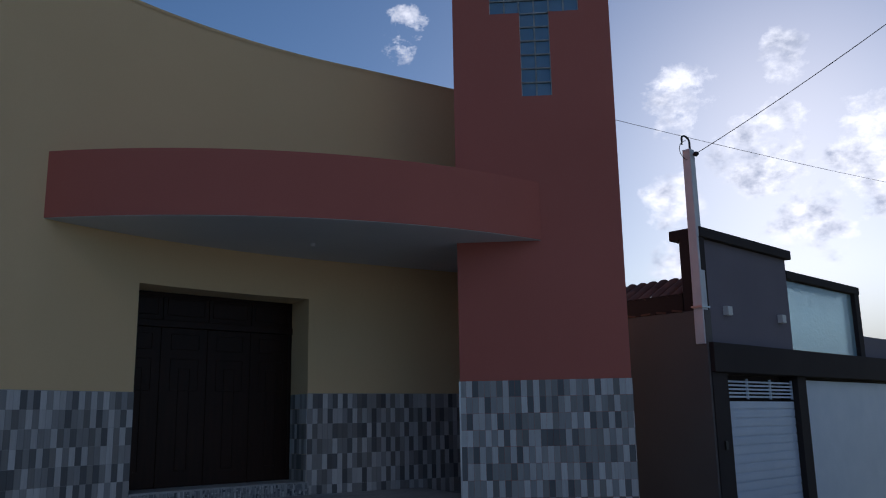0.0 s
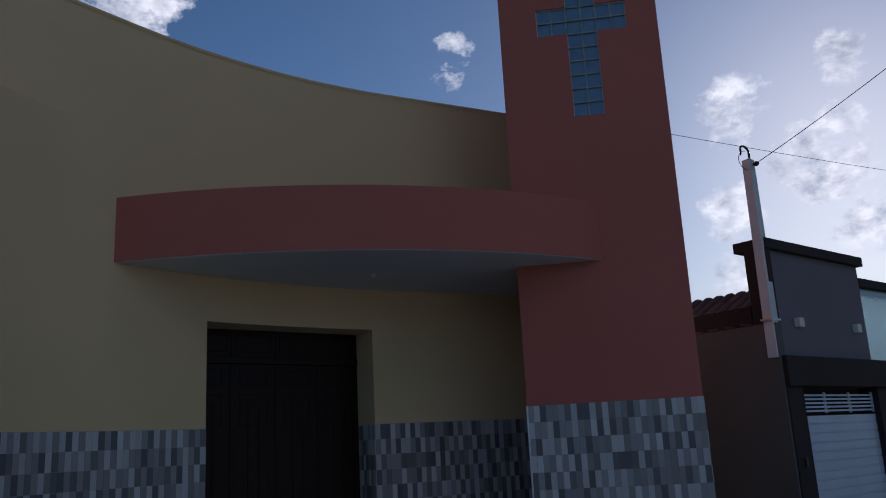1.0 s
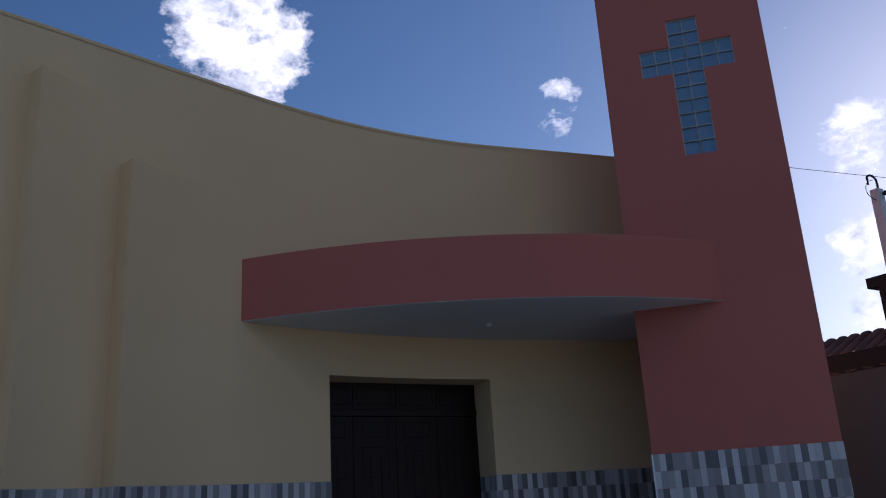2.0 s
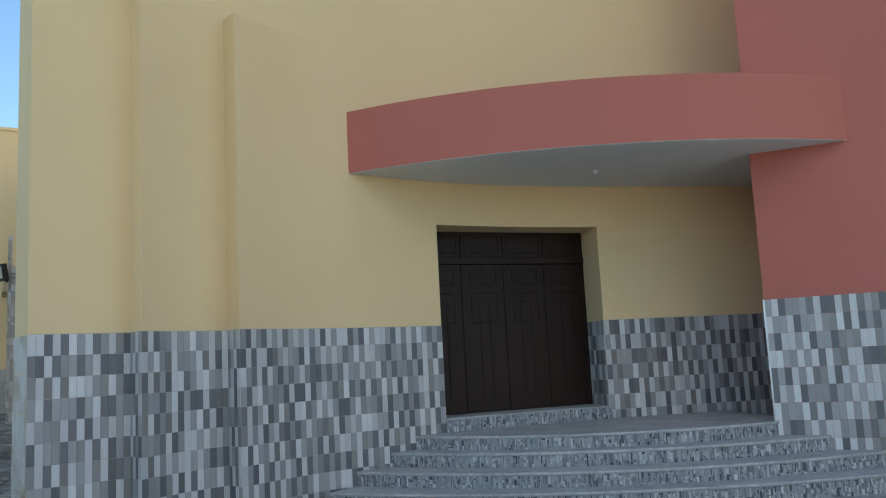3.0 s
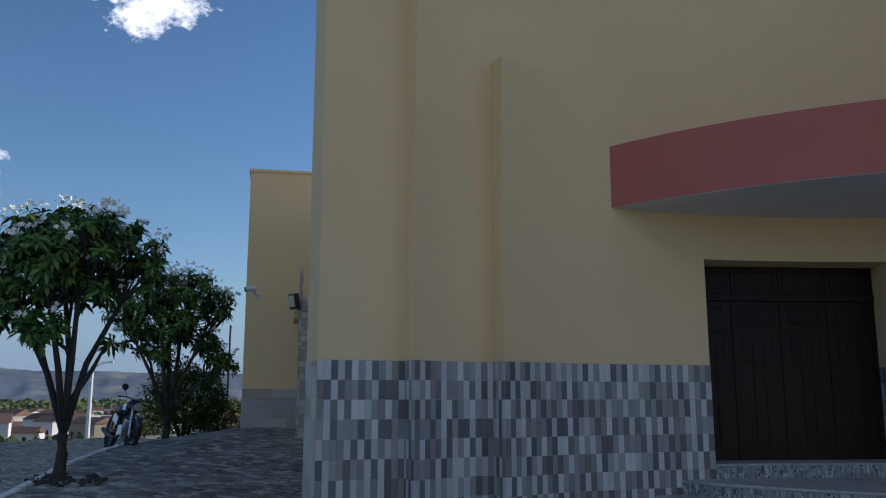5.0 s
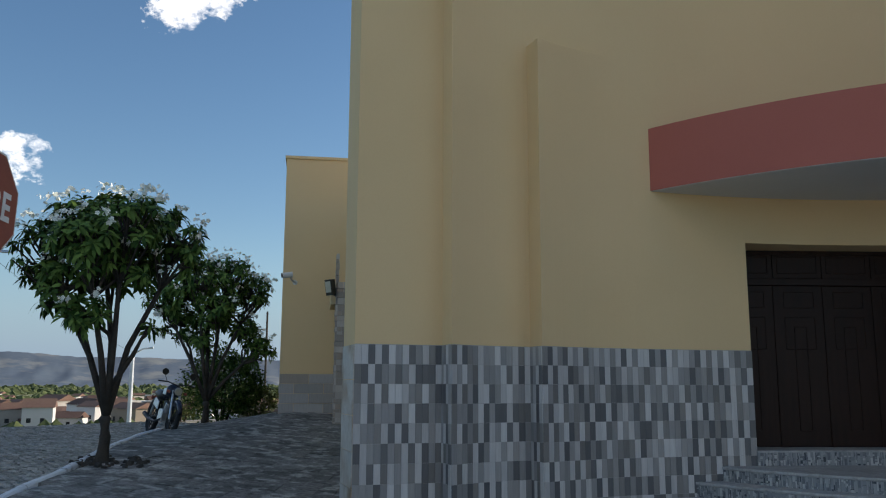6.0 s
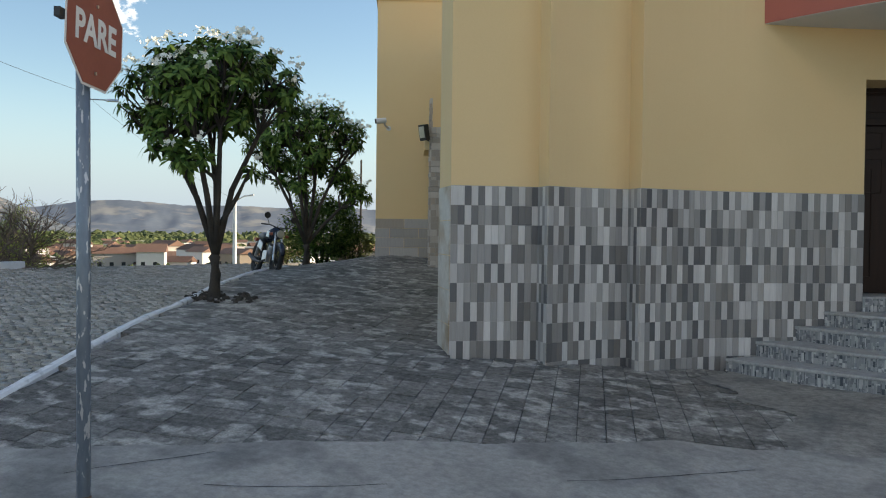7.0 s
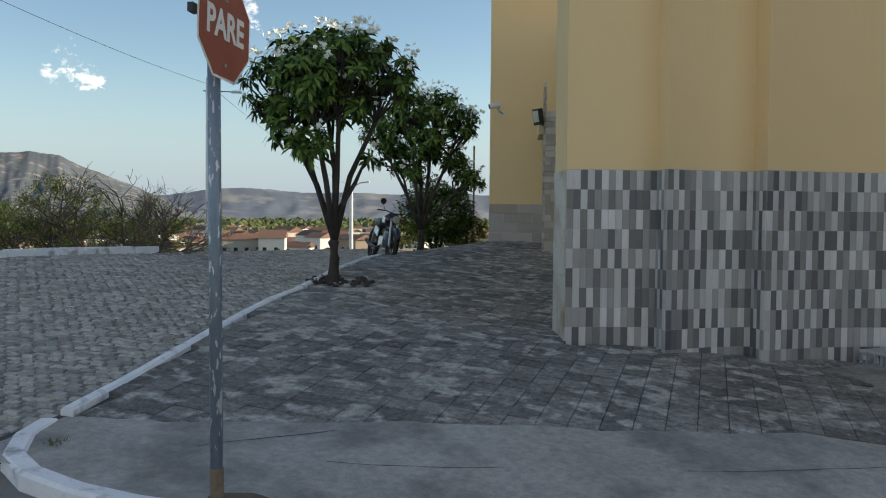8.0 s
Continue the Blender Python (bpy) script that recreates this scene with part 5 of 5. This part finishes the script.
# the blue of these hills is haze put into their colour
ridge("backdrop_range", "long range of hills on the horizon, haze painted in as pale blue", 62, -20, 4200,
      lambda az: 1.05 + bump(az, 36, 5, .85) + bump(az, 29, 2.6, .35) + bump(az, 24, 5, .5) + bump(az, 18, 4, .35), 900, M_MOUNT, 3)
ridge("backdrop_mountain", "rocky mountain rising over the plain, blue haze painted in", 64, 37.5, 2700,
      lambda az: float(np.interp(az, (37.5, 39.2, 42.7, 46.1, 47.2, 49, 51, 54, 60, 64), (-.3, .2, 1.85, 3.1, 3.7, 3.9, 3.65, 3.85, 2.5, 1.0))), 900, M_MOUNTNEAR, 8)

# unseen pale blocks across the street, behind the eye, added to bounce sunlight
for k, (x0, x1, h) in enumerate(((-16, -7, 3.2), (-6.9, 2, 3.6), (2.1, 11, 3.3), (11.1, 20, 3.8))):
    t = thing("bounce_block", "unseen plain pale block across the street, added to bounce sunlight", "house", "houses across the street")
    part("wall", solid((x1 - x0, 6, h + 1.5), Matrix.Translation(((x0 + x1) / 2, -15.5 + (x0 + x1) * .13, h / 2 - .75)) @ Matrix.Rotation(radians(16), 4, 'Z')), M_WHITE, t)

# ---- pieces: wall tiles, pavers, setts ----
TH, TWD = .2, .0745
one = Acc()
one.box((TWD - .0025, .010, TH - .003))
one_me = {k: one.mesh("tile_" + k, m) for k, m in M_TILE_OB.items()}


def tile_run(plan, z_top, z_low, parent, single, seed):
    """Rows of upright tiles over a plan line; single: each an object of its own."""
    rng, rest = random.Random(seed), {k: Acc() for k in SHADES}
    above = {}
    pts = [Vector(p) for p in plan]
    cum = [0.0]
    for p, q in zip(pts, pts[1:]):
        cum.append(cum[-1] + (q - p).length)
    cols = max(1, round(cum[-1] / TWD))
    step = cum[-1] / cols
    for c in range(cols):
        s = (c + .5) * step
        k = max(i for i in range(len(cum) - 1) if cum[i] <= s)
        p, q = pts[k], pts[k + 1]
        at = p + (q - p) * ((s - cum[k]) / (q - p).length)
        h = math.atan2(q.y - p.y, q.x - p.x)
        z, r = z_top, 0
        below = None
        while z > z_low:
            last = above.get(r)
            odds = {'light': .35, 'mid': .38, 'dark': .27}
            if last:
                odds[last] *= {'light': .16, 'mid': .7, 'dark': .25}[last]
            if below:
                odds[below] *= .45
            shade = rng.choices(list(odds), list(odds.values()))[0]
            above[r] = below = shade
            m = Matrix.Translation((at.x + math.sin(h) * .004, at.y - math.cos(h) * .004, z - TH / 2 + rng.uniform(-.0006, .0006))) @ Matrix.Rotation(h, 4, 'Z')
            if single:
                ob = new("tile", one_me[shade])
                ob.parent = parent
                ob.matrix_world = m @ Matrix.Diagonal((step / TWD, 1, 1, 1))
            else:
                rest[shade].box((step - .0025, .010, TH - .003), m)
            z -= TH
            r += 1
    return rest


dado = part("dado", Acc(), M_GROUT, church, "dado of upright printed grey tiles in uneven shades")
for pl in ([A0, B1], [B1] + rib_face(C1, E1), [B2] + rib_face(C2, E2), line_front(S_E2, S_DOOR0), line_front(S_DOOR1, END)):
    g_ = Acc()
    for p, q in zip(pl, pl[1:]):
        t_ = (Vector(q) - Vector(p)).normalized()
        nn = Vector((t_.y, -t_.x)) * .002
        g_.add([(*(Vector(p) + nn), -1), (*(Vector(q) + nn), -1), (*(Vector(q) + nn), DADO + .004), (*(Vector(p) + nn), DADO + .004)], [(0, 1, 2, 3)])
    part("grout_bed", g_, M_GROUT, dado)
tile_run([A0, B1], DADO, .33, dado, True, 1)
tile_run(rib_face(C1, E1), DADO, .25, dado, True, 2)
rest = {k: Acc() for k in SHADES}
for i, (pl, low) in enumerate((([B1, C1], .3), ([B2, C2], .2), (rib_face(C2, E2), .15), (line_front(S_E2, S_DOOR0, 0, .0675), .1), (line_front(S_DOOR1, END, 0, .0675), .8),
                               ([front(S_DOOR0)[0], front(S_DOOR0, DEEP)[0]], .8), ([front(S_DOOR1, DEEP)[0], front(S_DOOR1)[0]], .8))):
    r_ = tile_run(pl, DADO, low, dado, False, 10 + i)
    for k in SHADES:
        rest[k].add(r_[k].v, r_[k].f)
for k in SHADES:
    tagged(part("further_tiles", rest[k], M_TILE_IS[k], dado), kind="stuff")
r_ = tile_run([tp(0), tp(TW)], TDADO, -.6, tw, False, 30)
r2 = tile_run([tp(TW), tp(TW, 2.57)], TDADO, -.6, tw, False, 31)
for k in SHADES:
    r_[k].add(r2[k].v, r2[k].f)
    tagged(part("tower_tiles", r_[k], M_TILE_IS[k], tw, "upright printed grey tiles"), kind="stuff")
a = Acc()
a.box((.02, .02, TDADO + .5), Matrix.Translation((*(tp(0) - TU * .002), TDADO / 2 - .25)) @ Matrix.Rotation(math.atan2(TU.y, TU.x), 4, 'Z'))
part("corner_trim", a, M_CHROME, tw)

# pavers, laid in rows that run back beside the church
PAZ = radians(4.8)
PV = .22
ux, uy = Vector((math.cos(PAZ), math.sin(PAZ))), Vector((-math.sin(PAZ), math.cos(PAZ)))
pv = Acc()
pv.box((PV - .006, PV - .008, .05), Matrix.Translation((0, 0, -.025)), 1.0)
pv_me = pv.mesh("paver", M_PAVER)


def on_pavement(p):
    if p.y > 22 or p.x < kerb_x(p.y) + .05 or p.y < apron_end(p.x) - .3 or p.x > 1.9:
        return False
    d = (p - A0).dot(Vector((-math.sin(LEAN), math.cos(LEAN))))
    side = (p - A0).dot(SU)
    if (d > -.02 and side > .3) or (d > -.1 and .0 < side < .3 and d < .6):
        return False
    w_ = p - WA
    return not (w_.dot(SB) > -.1 and w_.dot(SU) > -.1)


rest, count, rng = Acc(), 0, random.Random(11)
spots = []
for i in range(-60, 40):
    for j in range(0, 110):
        p = ux * (i * PV) + uy * (j * PV)
        if on_pavement(p):
            spots.append(p)
spots.sort(key=lambda p: (p - Vector((-2.2, 5.6))).length)
for p in spots:
    z = path_z(p.x, p.y) + rng.uniform(-.004, .004)
    e = .1
    sx = math.atan2(path_z(p.x + e, p.y) - path_z(p.x - e, p.y), 2 * e)
    sy = math.atan2(path_z(p.x, p.y + e) - path_z(p.x, p.y - e), 2 * e)
    m = Matrix.Translation((p.x, p.y, z)) @ Euler((sy + rng.uniform(-.01, .01), -sx + rng.uniform(-.01, .01), PAZ + rng.uniform(-.012, .012))).to_matrix().to_4x4()
    if count < 290:
        ob = new("paver", pv_me)
        ob.parent = pave
        ob.matrix_world = m
    else:
        rest.box((PV - .006, PV - .008, .05), m @ Matrix.Translation((0, 0, -.025)))
    count += 1
tagged(part("further_pavers", rest, M_PAVER_IS, pave), kind="stuff")

# granite setts of the side street
road_ob = bpy.data.objects["road"]
rest, rng = Acc(), random.Random(12)
one = Acc()
one.box((.13, .086, .09), Matrix.Translation((0, 0, -.045)), .86)
one_me = one.mesh("sett", M_COBBLE)
KAZ = radians(14)
vx, vy = Vector((math.cos(KAZ), math.sin(KAZ))), Vector((-math.sin(KAZ), math.cos(KAZ)))
spots = []
for j in range(0, 266):
    for i in range(-116, 30):
        p = vx * ((i + (j % 2) * .5) * .133 + rng.uniform(-.02, .02)) + vy * (j * .0925 - 2 + rng.uniform(-.012, .012))
        if CREST - .05 < p.x < kerb_x(p.y) - .16 and 2.2 < p.y < 22:
            spots.append(p)
spots.sort(key=lambda p: (p - Vector((-5.3, 4.6))).length)
for k, p in enumerate(spots):
    m = Matrix.Translation((p.x, p.y, path_z(p.x, p.y) - .075 + rng.uniform(-.009, .007))) @ Euler((rng.uniform(-.07, .07), rng.uniform(-.05, .05) + .0875, KAZ + rng.uniform(-.2, .2))).to_matrix().to_4x4()
    m = m @ Matrix.Diagonal((rng.uniform(.72, 1.06), rng.uniform(.8, 1.08), 1, 1))
    if k < 290:
        ob = new("sett", one_me)
        ob.parent = road_ob
        ob.matrix_world = m
    else:
        rest.box((.13, .086, .09), m @ Matrix.Translation((0, 0, -.045)), .86)
tagged(part("further_setts", rest, M_COBBLE_IS, road_ob), kind="stuff")
